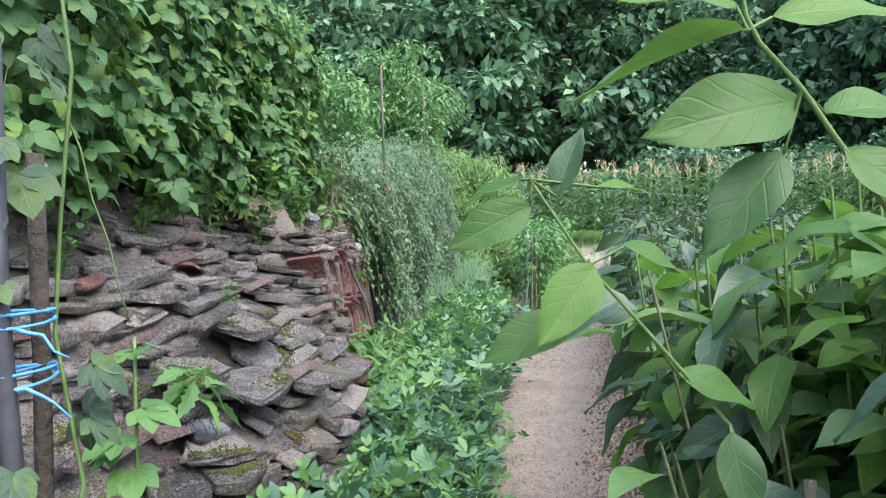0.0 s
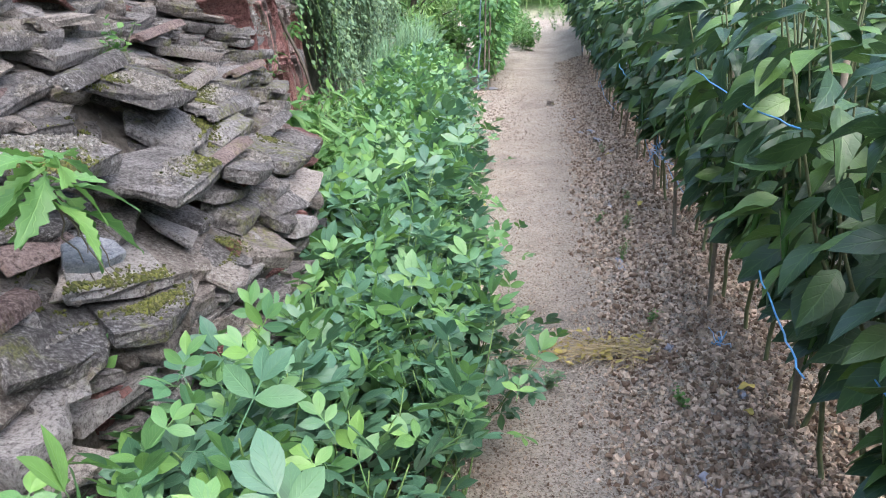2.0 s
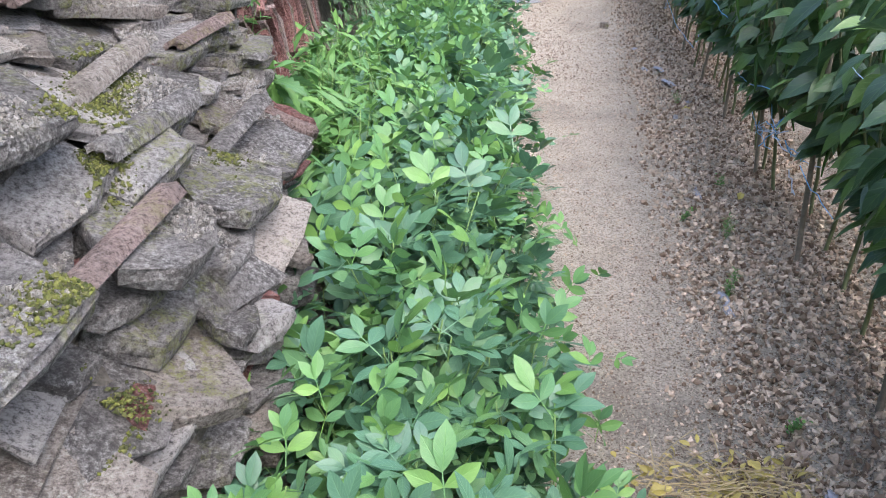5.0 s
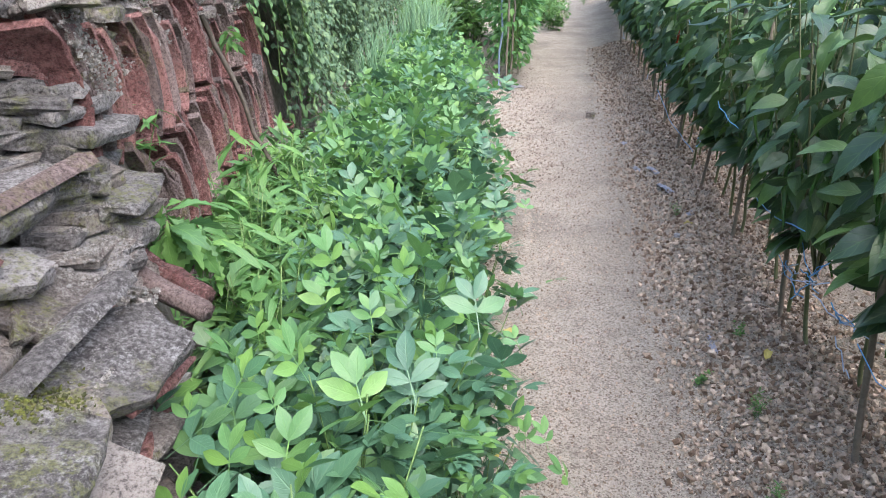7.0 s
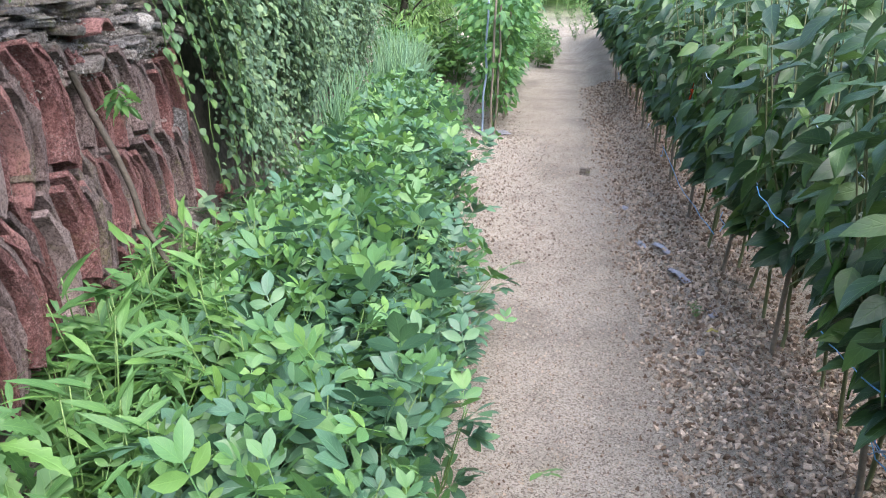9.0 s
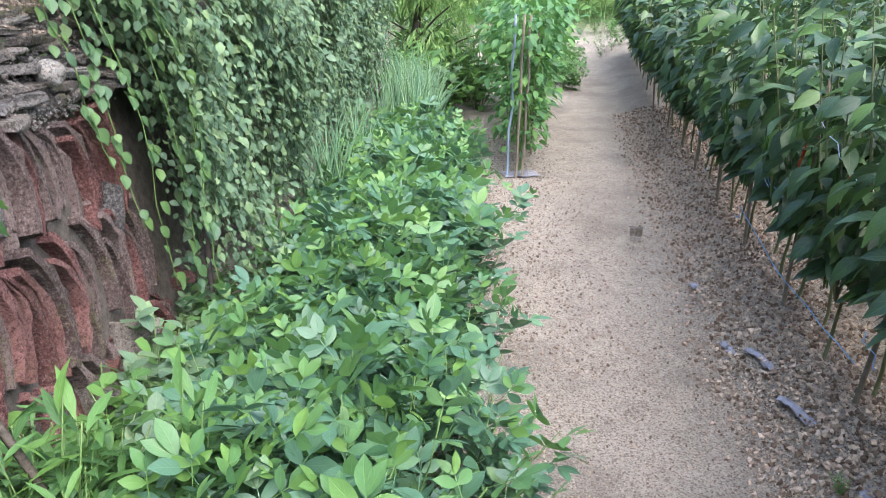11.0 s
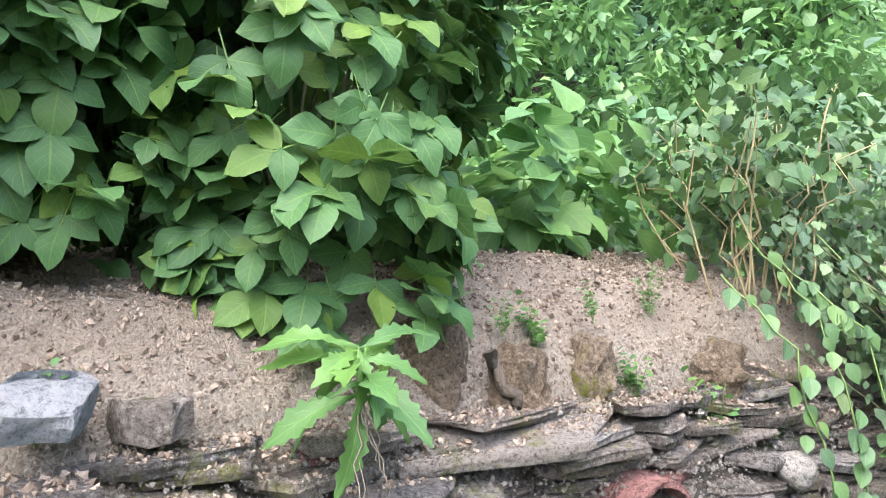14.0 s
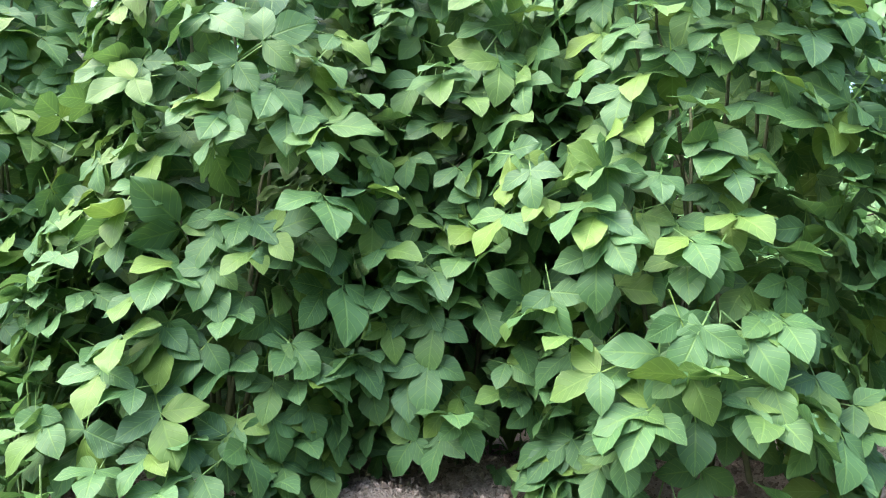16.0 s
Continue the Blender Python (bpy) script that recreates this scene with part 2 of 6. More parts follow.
def stone_mat(name, a, b, moss=0.5, speck=0.4, scale=14.0):
    m = Mat(name, 0.92, 0.2)
    world_vec = m.n("NewGeometry").outputs["Position"]
    r = m.math("FRACT", m.math("ADD", m.n("ObjectInfo").outputs["Random"], m.math("MULTIPLY", m.n("NewGeometry").outputs["Random Per Island"], 5.7)))
    f = m.noise(scale, 7, 0.7, world_vec)
    c = m.mix(m.ramp(f, 0.32, 0.68), a, b)
    c = m.mix(m.ramp(r, 0.55, 1.0), c, tuple(min(1.0, v * 1.25 + 0.03) for v in b))
    c = m.mix(m.math("MULTIPLY", m.ramp(r, 0.4, 0.0), 0.6), c, tuple(v * 0.6 for v in a))
    grain = m.n("TexVoronoi", Scale=280.0)
    m.link(world_vec, grain.inputs["Vector"])
    gc = m.n("SeparateColor")
    m.link(grain.outputs["Color"], gc.inputs[0])
    c = m.mix(m.math("MULTIPLY", m.ramp(gc.outputs[0], 0.7, 1.0), m.math("MULTIPLY", m.ramp(m.noise(9.0, 3, 0.6, world_vec), 0.45, 0.65), speck)), c, (0.40, 0.38, 0.35))
    c = m.mix(m.math("MULTIPLY", m.ramp(gc.outputs[1], 0.65, 1.0), speck), c, (0.06, 0.055, 0.05))
    gran = m.noise(85, 5, 0.85, world_vec)
    coarse = m.ramp(m.noise(6.5, 3, 0.6, world_vec), 0.4, 0.6)
    c = m.mix(m.math("MULTIPLY", m.ramp(gran, 0.5, 0.66), m.math("ADD", m.math("MULTIPLY", coarse, 0.6), 0.25)), c, tuple(min(0.62, v * 1.5 + 0.1) for v in b))
    c = m.mix(m.math("MULTIPLY", m.ramp(gran, 0.5, 0.36), 0.85), c, tuple(v * 0.4 for v in a))
    stain = m.ramp(m.noise(5.0, 5, 0.65, world_vec), 0.5, 0.7)
    c = m.mix(m.math("MULTIPLY", stain, 0.4), c, (0.09, 0.08, 0.07))
    ms = m.math("MULTIPLY", m.ramp(m.noise(3.4, 4, 0.6, world_vec), 0.54, 0.6), m.math("MULTIPLY", m.ramp(m.noise(34, 4, 0.7, world_vec), 0.45, 0.56), m.ramp(m.noise(170, 3, 0.6, world_vec), 0.3, 0.55)))
    c = m.mix(m.math("MULTIPLY", ms, moss), c, (0.21, 0.23, 0.03))
    m.color(c)
    m.bump(m.math("ADD", f, m.math("MULTIPLY", gran, 1.0)), 1.0, 0.03)
    return m.m


STONE = stone_mat("grey_slab", (0.125, 0.114, 0.11), (0.36, 0.333, 0.318), 0.5)
BROWNSTONE = stone_mat("brown_stone", (0.19, 0.16, 0.142), (0.38, 0.33, 0.292), 0.6)
PALESTONE = stone_mat("pale_stone", (0.34, 0.36, 0.40), (0.5, 0.52, 0.56), 0.0, 0.1)
TILE = stone_mat("red_tile", (0.165, 0.066, 0.06), (0.34, 0.16, 0.142), 0.15, 0.5)
DARKTILE = stone_mat("weathered_tile", (0.135, 0.09, 0.083), (0.29, 0.215, 0.195), 0.3, 0.4)
STUMPMAT = stone_mat("rotten_block", (0.20, 0.14, 0.095), (0.34, 0.265, 0.19), 1.0, 0.2)
MORTAR = stone_mat("gravel_mortar", (0.27, 0.245, 0.215), (0.50, 0.46, 0.415), 0.1, 0.4, 30)


# ---------------------------------------------------------------- geometry helpers
def smooth(a, b, v):
    t = np.clip((np.asarray(v, float) - a) / (b - a), 0, 1)
    return t * t * (3 - 2 * t)


def pepper_x(y):
    return 0.37 + 0.219 * y


def row_x(y):
    return -0.49 + 0.098 * y


def wall_x(y):
    return np.interp(y, [-4, 0, 1.5, 2.2, 2.7, 3.2, 4.2, 4.8, 6, 7, 9, 12, 16], [-1.1, -0.95, -0.84, -0.72, -0.58, -0.43, -0.46, -0.62, -0.68, -0.68, -0.6, -0.4, -0.2])


def bank(d, y):
    """Height of the bank d metres behind the wall's foot."""
    a = np.interp(d, [-0.02, 0.06, 0.95, 1.25, 1.8], [0, 0.52, 1.42, 1.6, 1.66])
    b = np.interp(d, [-0.02, 0.08, 0.17, 0.26, 0.33, 0.42, 0.5, 0.7, 1.1], [0, 0.5, 0.98, 1.26, 1.37, 1.52, 1.58, 1.64, 1.67])
    s = smooth(4.2, 4.6, y)
    return a * (1 - s) + b * s


def rise(y):
    y = np.asarray(y, float)
    return np.where(y < 9, 0, np.where(y < 24, 0.0042 * (y - 9) ** 2, 0.945 + 0.02 * np.minimum(y - 24, 60)))


def ground_z(x, y):
    x, y = np.asarray(x, float), np.asarray(y, float)
    z = rise(y) + 0.085 * smooth(-0.42, -0.1, x - pepper_x(y)) - 0.03
    rows = 0.5 + 0.5 * np.cos((x - pepper_x(y)) * 2 * np.pi / 0.95)
    z = z + 0.05 * (rows - 0.5) * smooth(0.2, 0.6, x - pepper_x(y)) * smooth(12, 9, x)
    z = z + bank(wall_x(y) - x, y) * smooth(19, 13, y)
    return z


class Geo:
    """Vertices, quads and uv of one mesh in the making."""

    def __init__(self):
        self.v, self.f, self.u, self.k = [], [], [], 0

    def add(self, v, f, u=None):
        v, f = np.asarray(v, float).reshape(-1, 3), np.asarray(f, int)
        self.v.append(v)
        self.f.append(f + self.k)
        self.u.append(np.zeros((len(v), 2)) + 0.5 if u is None else u)
        self.k += len(v)
        return self

    def mesh(self, name, mat, smooth_faces=True):
        v, f, u = np.concatenate(self.v), np.concatenate(self.f), np.concatenate(self.u)
        me = bpy.data.meshes.new(name)
        k = f.shape[1]
        me.vertices.add(len(v))
        me.vertices.foreach_set("co", v.astype(np.float32).ravel())
        me.loops.add(f.size)
        me.loops.foreach_set("vertex_index", f.astype(np.int32).ravel())
        me.polygons.add(len(f))
        me.polygons.foreach_set("loop_start", np.arange(0, f.size, k, dtype=np.int32))
        me.polygons.foreach_set("use_smooth", np.full(len(f), smooth_faces))
        layer = me.uv_layers.new(name="UVMap")
        layer.data.foreach_set("uv", u[f.ravel()].astype(np.float32).ravel())
        me.update(calc_edges=True)
        me.validate()
        me.materials.append(mat)
        return me


def leaf(length, width, n=5, c=2, peak=0.4, fold=0.18, droop=0.25, serr=0.0, tip=0.03, wave=0.0):
    """A leaf blade along +y, face up: vertices, quads, uv."""
    t = np.linspace(0, 1, n + 1)
    q = math.log(0.5) / math.log(peak)
    w = np.sin(np.pi * np.clip(t, 0.004, 0.996) ** q) ** (0.62 if tip > 0.05 else 0.82)
    if tip <= 0.05:
        w = w * (1 - 0.35 * np.clip((t - 0.7) / 0.3, 0, 1) ** 1.5)
    w = w + 0.012
    u = np.linspace(-1, 1, c + 1)
    T, U = np.meshgrid(t, u, indexing="ij")
    half = (w * width / 2)[:, None] * (1 + serr * ((np.arange(n + 1) % 2)[:, None] - 0.5))
    X = U * half
    Y = T * length + np.abs(U) * half * 0.15
    Z = np.abs(U) * half * fold - droop * length * T ** 2 + wave * width * np.sin(T * 9 + U * 2.5) * np.abs(U)
    v = np.stack([X, Y, Z], -1).reshape(-1, 3)
    i = (np.arange(n)[:, None] * (c + 1) + np.arange(c)[None]).ravel()
    f = np.stack([i, i + 1, i + c + 2, i + c + 1], -1)
    uv = np.stack([(U + 1) / 2, T], -1).reshape(-1, 2)
    return v, f, uv


def unit(a):
    return a / np.maximum(np.linalg.norm(a, axis=-1, keepdims=True), 1e-9)


def axes(d, nrm):
    """Right, along, up of leaves that point along d and face nrm."""
    y = unit(np.asarray(d, float))
    x = unit(np.cross(y, nrm))
    return x, y, np.cross(x, y)


def scatter(geo, base, p, d, nrm, s):
    """Put a copy of the base piece at each p."""
    v, f, u = base
    p, s = np.asarray(p, float), np.asarray(s, float).reshape(-1, 1, 1)
    x, y, z = axes(d, nrm)
    w = p[:, None] + s * (v[None, :, 0:1] * x[:, None] + v[None, :, 1:2] * y[:, None] + v[None, :, 2:3] * z[:, None])
    k = len(v)
    geo.add(w.reshape(-1, 3), (f[None] + (np.arange(len(p)) * k)[:, None, None]).reshape(-1, f.shape[1]), np.tile(u, (len(p), 1)))
    return geo


def place(p, d, nrm, s=1.0):
    """Pose of one leaf object."""
    x, y, z = (v[0] for v in axes(np.array([d]), np.array([nrm])))
    m = Matrix.Identity(4)
    for i in range(3):
        m[i][0], m[i][1], m[i][2], m[i][3] = x[i] * s, y[i] * s, z[i] * s, p[i]
    return m


def tube(geo, pts, r0, r1, k=5):
    pts = np.asarray(pts, float)
    d = unit(np.gradient(pts, axis=0))
    ref = np.array([1.0, 0, 0]) if abs(d[0][2]) > 0.7 else np.array([0, 0, 1.0])
    a = unit(np.cross(d, ref))
    b = np.cross(d, a)
    r = np.linspace(r0, r1, len(pts))[:, None, None]
    ang = np.linspace(0, 2 * np.pi, k, endpoint=False)
    ring = pts[:, None] + r * (np.cos(ang)[None, :, None] * a[:, None] + np.sin(ang)[None, :, None] * b[:, None])
    i, j = np.meshgrid(np.arange(len(pts) - 1), np.arange(k), indexing="ij")
    f = np.stack([i * k + j, i * k + (j + 1) % k, (i + 1) * k + (j + 1) % k, (i + 1) * k + j], -1).reshape(-1, 4)
    geo.add(ring.reshape(-1, 3), f)
    top = (len(pts) - 1) * k
    if k == 4:
        geo.f[-1] = np.concatenate([geo.f[-1], np.array([[0, 1, 2, 3], [top, top + 1, top + 2, top + 3]]) + geo.k - len(pts) * k])
    if k == 6:
        q = np.array([[0, 1, 2, 3], [0, 3, 4, 5]])
        geo.f[-1] = np.concatenate([geo.f[-1], np.concatenate([q, q + top]) + geo.k - len(pts) * k])
    return geo


def bend(p, q, sag=0.0, n=6, jit=0.0):
    """Points from p to q with a sideways or downward bow."""
    t = np.linspace(0, 1, n)[:, None]
    pts = np.asarray(p, float) * (1 - t) + np.asarray(q, float) * t
    pts[:, 2] -= (sag * 4 * t * (1 - t))[:, 0]
    if jit:
        pts[1:-1] += rng.normal(0, jit, (n - 2, 3))
    return pts


def thing(name, at, label, category, group="", kind="", rz=0.0):
    ob = new(name)
    ob.empty_display_size = 0.1
    ob.matrix_basis = pose(*[float(v) for v in at], 0, 0, rz)
    return tagged(ob, label, category, group, kind)


def part(name, data, parent, label="", m=None):
    ob = new(name, data)
    ob.parent = parent
    if m is not None:
        ob.matrix_basis = m
    if label:
        tagged(ob, label)
    return ob


def rand_dirs(n, lo, hi):
    """Directions all round with the elevation between lo and hi degrees."""
    az, el = rng.uniform(0, 2 * np.pi, n), np.radians(rng.uniform(lo, hi, n))
    return np.stack([np.cos(az) * np.cos(el), np.sin(az) * np.cos(el), np.sin(el)], -1)


UP = np.array([0, 0, 1.0])


# ---------------------------------------------------------------- ground
def axis(stops):
    out = []
    for a, b, step in stops:
        out.append(np.arange(a, b - 1e-6, step))
    out.append(np.array([stops[-1][1]]))
    return np.concatenate(out)


LIE = {}


def lie(x, y):
    """Height of the finished, uneven ground sheet."""
    xs, ys, Z = LIE["x"], LIE["y"], LIE["z"]
    i = np.clip(np.searchsorted(xs, x) - 1, 0, len(xs) - 2)
    j = np.clip(np.searchsorted(ys, y) - 1, 0, len(ys) - 2)
    u, w = (x - xs[i]) / (xs[i + 1] - xs[i]), (y - ys[j]) / (ys[j + 1] - ys[j])
    return (Z[i, j] * (1 - u) + Z[i + 1, j] * u) * (1 - w) + (Z[i, j + 1] * (1 - u) + Z[i + 1, j + 1] * u) * w


def build_ground():
    xs = axis([(-400, -60, 40), (-60, -8, 4), (-8, -2, 0.3), (-2, 3.2, 0.035), (3.2, 9, 0.25), (9, 60, 4), (60, 400, 40)])
    ys = axis([(-400, -40, 40), (-40, -4, 3), (-4, 1.4, 0.15), (1.4, 9, 0.045), (9, 14, 0.12), (14, 26, 0.5), (26, 60, 4), (60, 440, 40)])
    X, Y = np.meshgrid(xs, ys, indexing="ij")
    Z = ground_z(X, Y)
    near = smooth(4.5, 2.5, np.abs(X)) * smooth(-4, -1, Y) * smooth(18, 12, Y)
    clod = smooth(-0.45, -0.25, X - pepper_x(Y))
    face = smooth(0.0, 0.15, wall_x(Y) - X)
    rough = 0.006 + 0.018 * clod + 0.03 * face
    N = np.zeros_like(Z)
    ix = np.where(near > 0.01)
    for i, j in zip(*ix):
        q = Vector((X[i, j] * 7, Y[i, j] * 7, 0.3))
        N[i, j] = noise.noise(q) + 0.6 * noise.noise(q * 3.1) + 0.25 * noise.noise(q * 0.3)
    Z = Z + N * rough * near
    g = Geo()
    n, k = X.shape
    i, j = np.meshgrid(np.arange(n - 1), np.arange(k - 1), indexing="ij")
    f = np.stack([i * k + j, (i + 1) * k + j, (i + 1) * k + j + 1, i * k + j + 1], -1).reshape(-1, 4)
    g.add(np.stack([X, Y, Z], -1), f)
    LIE["x"], LIE["y"], LIE["z"] = xs, ys, Z
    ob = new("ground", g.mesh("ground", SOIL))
    tagged(ob, "pale sandy garden path and soil bank with grey damp patches", "ground", kind="structure")
    return ob


build_ground()


# ---------------------------------------------------------------- rubble retaining wall
def slab_shape(sides, seed):
    """A broken flat stone about 1 x 1 x 1 with a ragged rim: vertices, triangles, uv."""
    r = np.random.default_rng(seed)
    n = 12 if sides == 4 else sides * 2
    corner = np.sort((np.arange(sides) + r.uniform(-0.3, 0.3, sides)) * 2 * np.pi / sides + r.uniform(0, 6))
    cr = r.uniform(0.4, 0.64, sides)
    cx, cy = np.cos(corner) * cr, np.sin(corner) * cr
    per = np.linspace(0, sides, n, endpoint=False)
    i0 = per.astype(int) % sides
    t = per - per.astype(int)
    ring = np.stack([cx[i0] * (1 - t) + cx[(i0 + 1) % sides] * t, cy[i0] * (1 - t) + cy[(i0 + 1) % sides] * t], -1)
    ring = ring * (1 + r.normal(0, 0.038, n))[:, None]
    ring = ring / (np.ptp(ring, axis=0) + 1e-6)
    levels = [(-0.5, 0.95), (0.0, 1.0), (0.44, 0.99), (0.5, 0.94)]
    v = [np.column_stack([ring * (k + r.normal(0, 0.035, n))[:, None], np.full(n, z) + r.normal(0, 0.1, n)]) for z, k in levels]
    v = np.concatenate(v + [[[0, 0, -0.5]], [[r.normal(0, 0.1), r.normal(0, 0.1), 0.5 + r.normal(0, 0.12)]]])
    f = []
    m = len(levels) - 1
    for lv in range(m):
        for i in range(n):
            j = (i + 1) % n
            p, q, u_, w = lv * n + i, lv * n + j, (lv + 1) * n + j, (lv + 1) * n + i
            f += [[p, q, u_], [p, u_, w]]
    for i in range(n):
        j = (i + 1) % n
        f += [[j, i, len(v) - 2], [m * n + i, m * n + j, len(v) - 1]]
    return v, np.array(f), np.full((len(v), 2), 0.5)


def slab_mesh(name, mat, sides, seed):
    return Geo().add(*slab_shape(sides, seed)).mesh(name, mat, False)


def arc_tile(name, mat, radius=0.2, span=95, thick=0.024, depth=0.26, n=7):
    """A curved roof tile: shell of a cylinder whose axis runs along x."""
    a = np.radians(np.linspace(-span / 2, span / 2, n + 1))
    g = Geo()
    v = []
    wob = np.random.default_rng(int(radius * 1000 + span))
    for xx in (-depth / 2, depth / 2):
        for rr in (radius - thick / 2, radius + thick / 2):
            v.append(np.stack([np.full(n + 1, xx) + wob.normal(0, 0.004, n + 1), np.cos(a) * rr - radius + wob.normal(0, 0.0014, n + 1), np.sin(a) * rr], -1))
    k = n + 1
    i = np.arange(n)
    f = [np.stack([o1 + i, o1 + i + 1, o2 + i + 1, o2 + i], -1) for o1, o2 in ((0, k), (3 * k, 2 * k), (2 * k, 0), (k, 3 * k))]
    f.append(np.array([[0, k, 3 * k, 2 * k], [k - 1, 3 * k - 1, 4 * k - 1, 2 * k - 1]]))
    g.add(np.concatenate(v), np.concatenate(f))
    return g.mesh(name, mat, False)


def build_wall():
    wall = thing("wall_rubble", (0, 0, 0), "dry-stacked rubble retaining wall of grey slabs and red roof tiles", "wall", kind="structure")
    shapes = [slab_shape(4 + i % 3, 200 + i) for i in range(12)]
    kinds = (("stone", STONE), ("stone", BROWNSTONE), ("tile_shard", TILE))
    pools = [[Geo().add(*sh).mesh(name, mat, False) for sh in shapes] for name, mat in kinds]
    rest = [Geo(), Geo(), Geo()]
    r = np.random.default_rng(3)
    shells = [arc_tile("roof_tile", TILE, 0.14, 120, 0.02, 0.3), arc_tile("roof_tile", DARKTILE, 0.15, 110, 0.02, 0.34)]
    count = [0]
    solid = Geo()

    def lay(m, red, near, brown=0.25):
        """One stone at the pose m: an object of its own where the path comes near, else joined."""
        pick = r.uniform()
        k = 2 if pick < red else 1 if pick < red + brown else 0
        i = r.integers(12)
        vv, ff, uu = shapes[i]
        mm = np.array(m)
        solid.add(vv @ mm[:3, :3].T + mm[:3, 3], ff, uu)
        if k == 2:
            m = m @ Matrix.Diagonal((0.7, 0.6, 0.7, 1))
        if near and count[0] < 420:
            count[0] += 1
            part(kinds[k][0], pools[k][i], wall, "", m)
        else:
            v, f, u = shapes[i]
            mm = np.array(m)
            rest[k].add(v @ mm[:3, :3].T + mm[:3, 3], f, u)

    def slab(x, y, z, lx, ly, lz, red=0.1, tilt=4.0, yaw=12.0):
        lay(pose(x, y, z, r.normal(0, tilt), r.normal(0, tilt) + 3, r.normal(0, yaw)) @ Matrix.Diagonal((lx, ly, lz, 1)), red, 5.0 < y < 7.0, 0.65)

    # long leaning face: courses of broken flat slabs lapped like shingles, dipping outwards
    z = 0.04
    while z < 1.5:
        thick = r.uniform(0.026, 0.05)
        d = np.interp(z, [0, 0.55, 1.45, 1.6], [-0.02, 0.02, 0.93, 1.2])
        steep = z < 0.5
        y = -0.9 + r.uniform(0, 0.3)
        while y < 4.75:
            ly = r.uniform(0.1, 0.24) if r.uniform() < (0.9 if z < 0.55 else 0.45) else r.uniform(0.22, 0.48)
            lx = r.uniform(0.14, 0.3)
            if y + ly < (4.2 if z < 1.02 else 4.5) and (z < 1.2 or r.uniform() < 0.6):
                x = float(wall_x(y + ly / 2)) - d - lx * 0.4 + r.uniform(-0.08, 0.06)
                lz = thick * r.uniform(0.6, 1.25)
                dip = r.normal(4 if steep else 19, 7)
                m = pose(x, y + ly / 2, z + thick / 2, r.normal(0, 5), dip, r.normal(-8, 10)) @ Matrix.Diagonal((lx, ly * 1.12, lz, 1))
                lay(m, 0.2 if z < 0.6 else 0.06 if z > 1.1 else 0.03, 1.7 < y < 4.3 and 0.45 < z < 1.05 and ly > 0.15)
            y += ly
        z += thick * (0.8 if z < 0.6 else 1.08)
    # shoulder where the leaning face meets the stacked tiles
    for i in range(150):
        y, x = r.uniform(4.1, 4.44), r.uniform(-1.45, -0.55)
        z = float(ground_z(x, y))
        if 0.6 < z < 1.62:
            m = pose(x, y, z + r.uniform(0.0, 0.05), r.normal(0, 5), r.normal(9, 6), r.normal(-8, 14)) @ Matrix.Diagonal((r.uniform(0.16, 0.28), r.uniform(0.14, 0.32), r.uniform(0.025, 0.045), 1))
            lay(m, 0.14, False)
    # larger slabs along the lower rim
    for x, y, z, lx, ly, rz, dip in ((-0.56, 3.92, 0.63, 0.30, 0.36, -12, 14), (-0.54, 3.5, 0.68, 0.26, 0.3, -20, 15), (-0.60, 3.15, 0.73, 0.24, 0.34, -8, 16), (-0.74, 3.6, 0.86, 0.28, 0.4, -10, 18), (-0.72, 2.75, 0.80, 0.24, 0.34, -14, 16), (-0.85, 3.1, 0.98, 0.3, 0.42, -6, 20), (-0.80, 4.05, 0.9, 0.26, 0.4, -12, 16), (-0.86, 2.5, 0.9, 0.22, 0.36, -10, 14)):
        i, m = int(r.integers(12)), pose(x, y, z, r.normal(0, 3), dip, rz) @ Matrix.Diagonal((lx, ly, 0.04, 1))
        part("stone", pools[0][i], wall, "", m)
        if i % 3 == 0:
            part("tile_shard", pools[2][i], wall, "", m @ pose(0.02, 0, -0.75) @ Matrix.Diagonal((1.0, 0.97, 0.5, 1)))
        mm = np.array(m)
        solid.add(shapes[i][0] @ mm[:3, :3].T + mm[:3, 3], *shapes[i][1:])
    # long ridge-tile pieces and narrow slab edges bedded on the slope
    laid = BVHTree.FromPolygons(np.concatenate(solid.v).tolist(), np.concatenate(solid.f).tolist())
    ridges = [arc_tile("roof_tile", mat, 0.03, 130, 0.014, ln, 6) for mat, ln in ((BROWNSTONE, 0.5), (STONE, 0.4), (DARKTILE, 0.44), (DARKTILE, 0.34))]
    for i, (x, y, yaw, k) in enumerate(((-0.62, 3.05, 72, 2), (-0.80, 3.55, 74, 0), (-0.58, 3.85, 70, 1), (-0.9, 2.95, 76, 1), (-0.95, 3.8, 75, 2), (-1.05, 3.3, 74, 0), (-0.70, 4.1, 68, 3), (-0.86, 2.1, 78, 3), (-1.1, 2.6, 76, 2), (-0.66, 3.45, 70, 1))):
        hit = laid.ray_cast(Vector((x, y, 3.0)), Vector((0, 0, -1)))[0]
        if hit:
            part("roof_tile", ridges[k], wall, "", pose(x, y, hit.z + 0.022, 90 + 25 * (i % 2), r.normal(0, 5), yaw + 10))
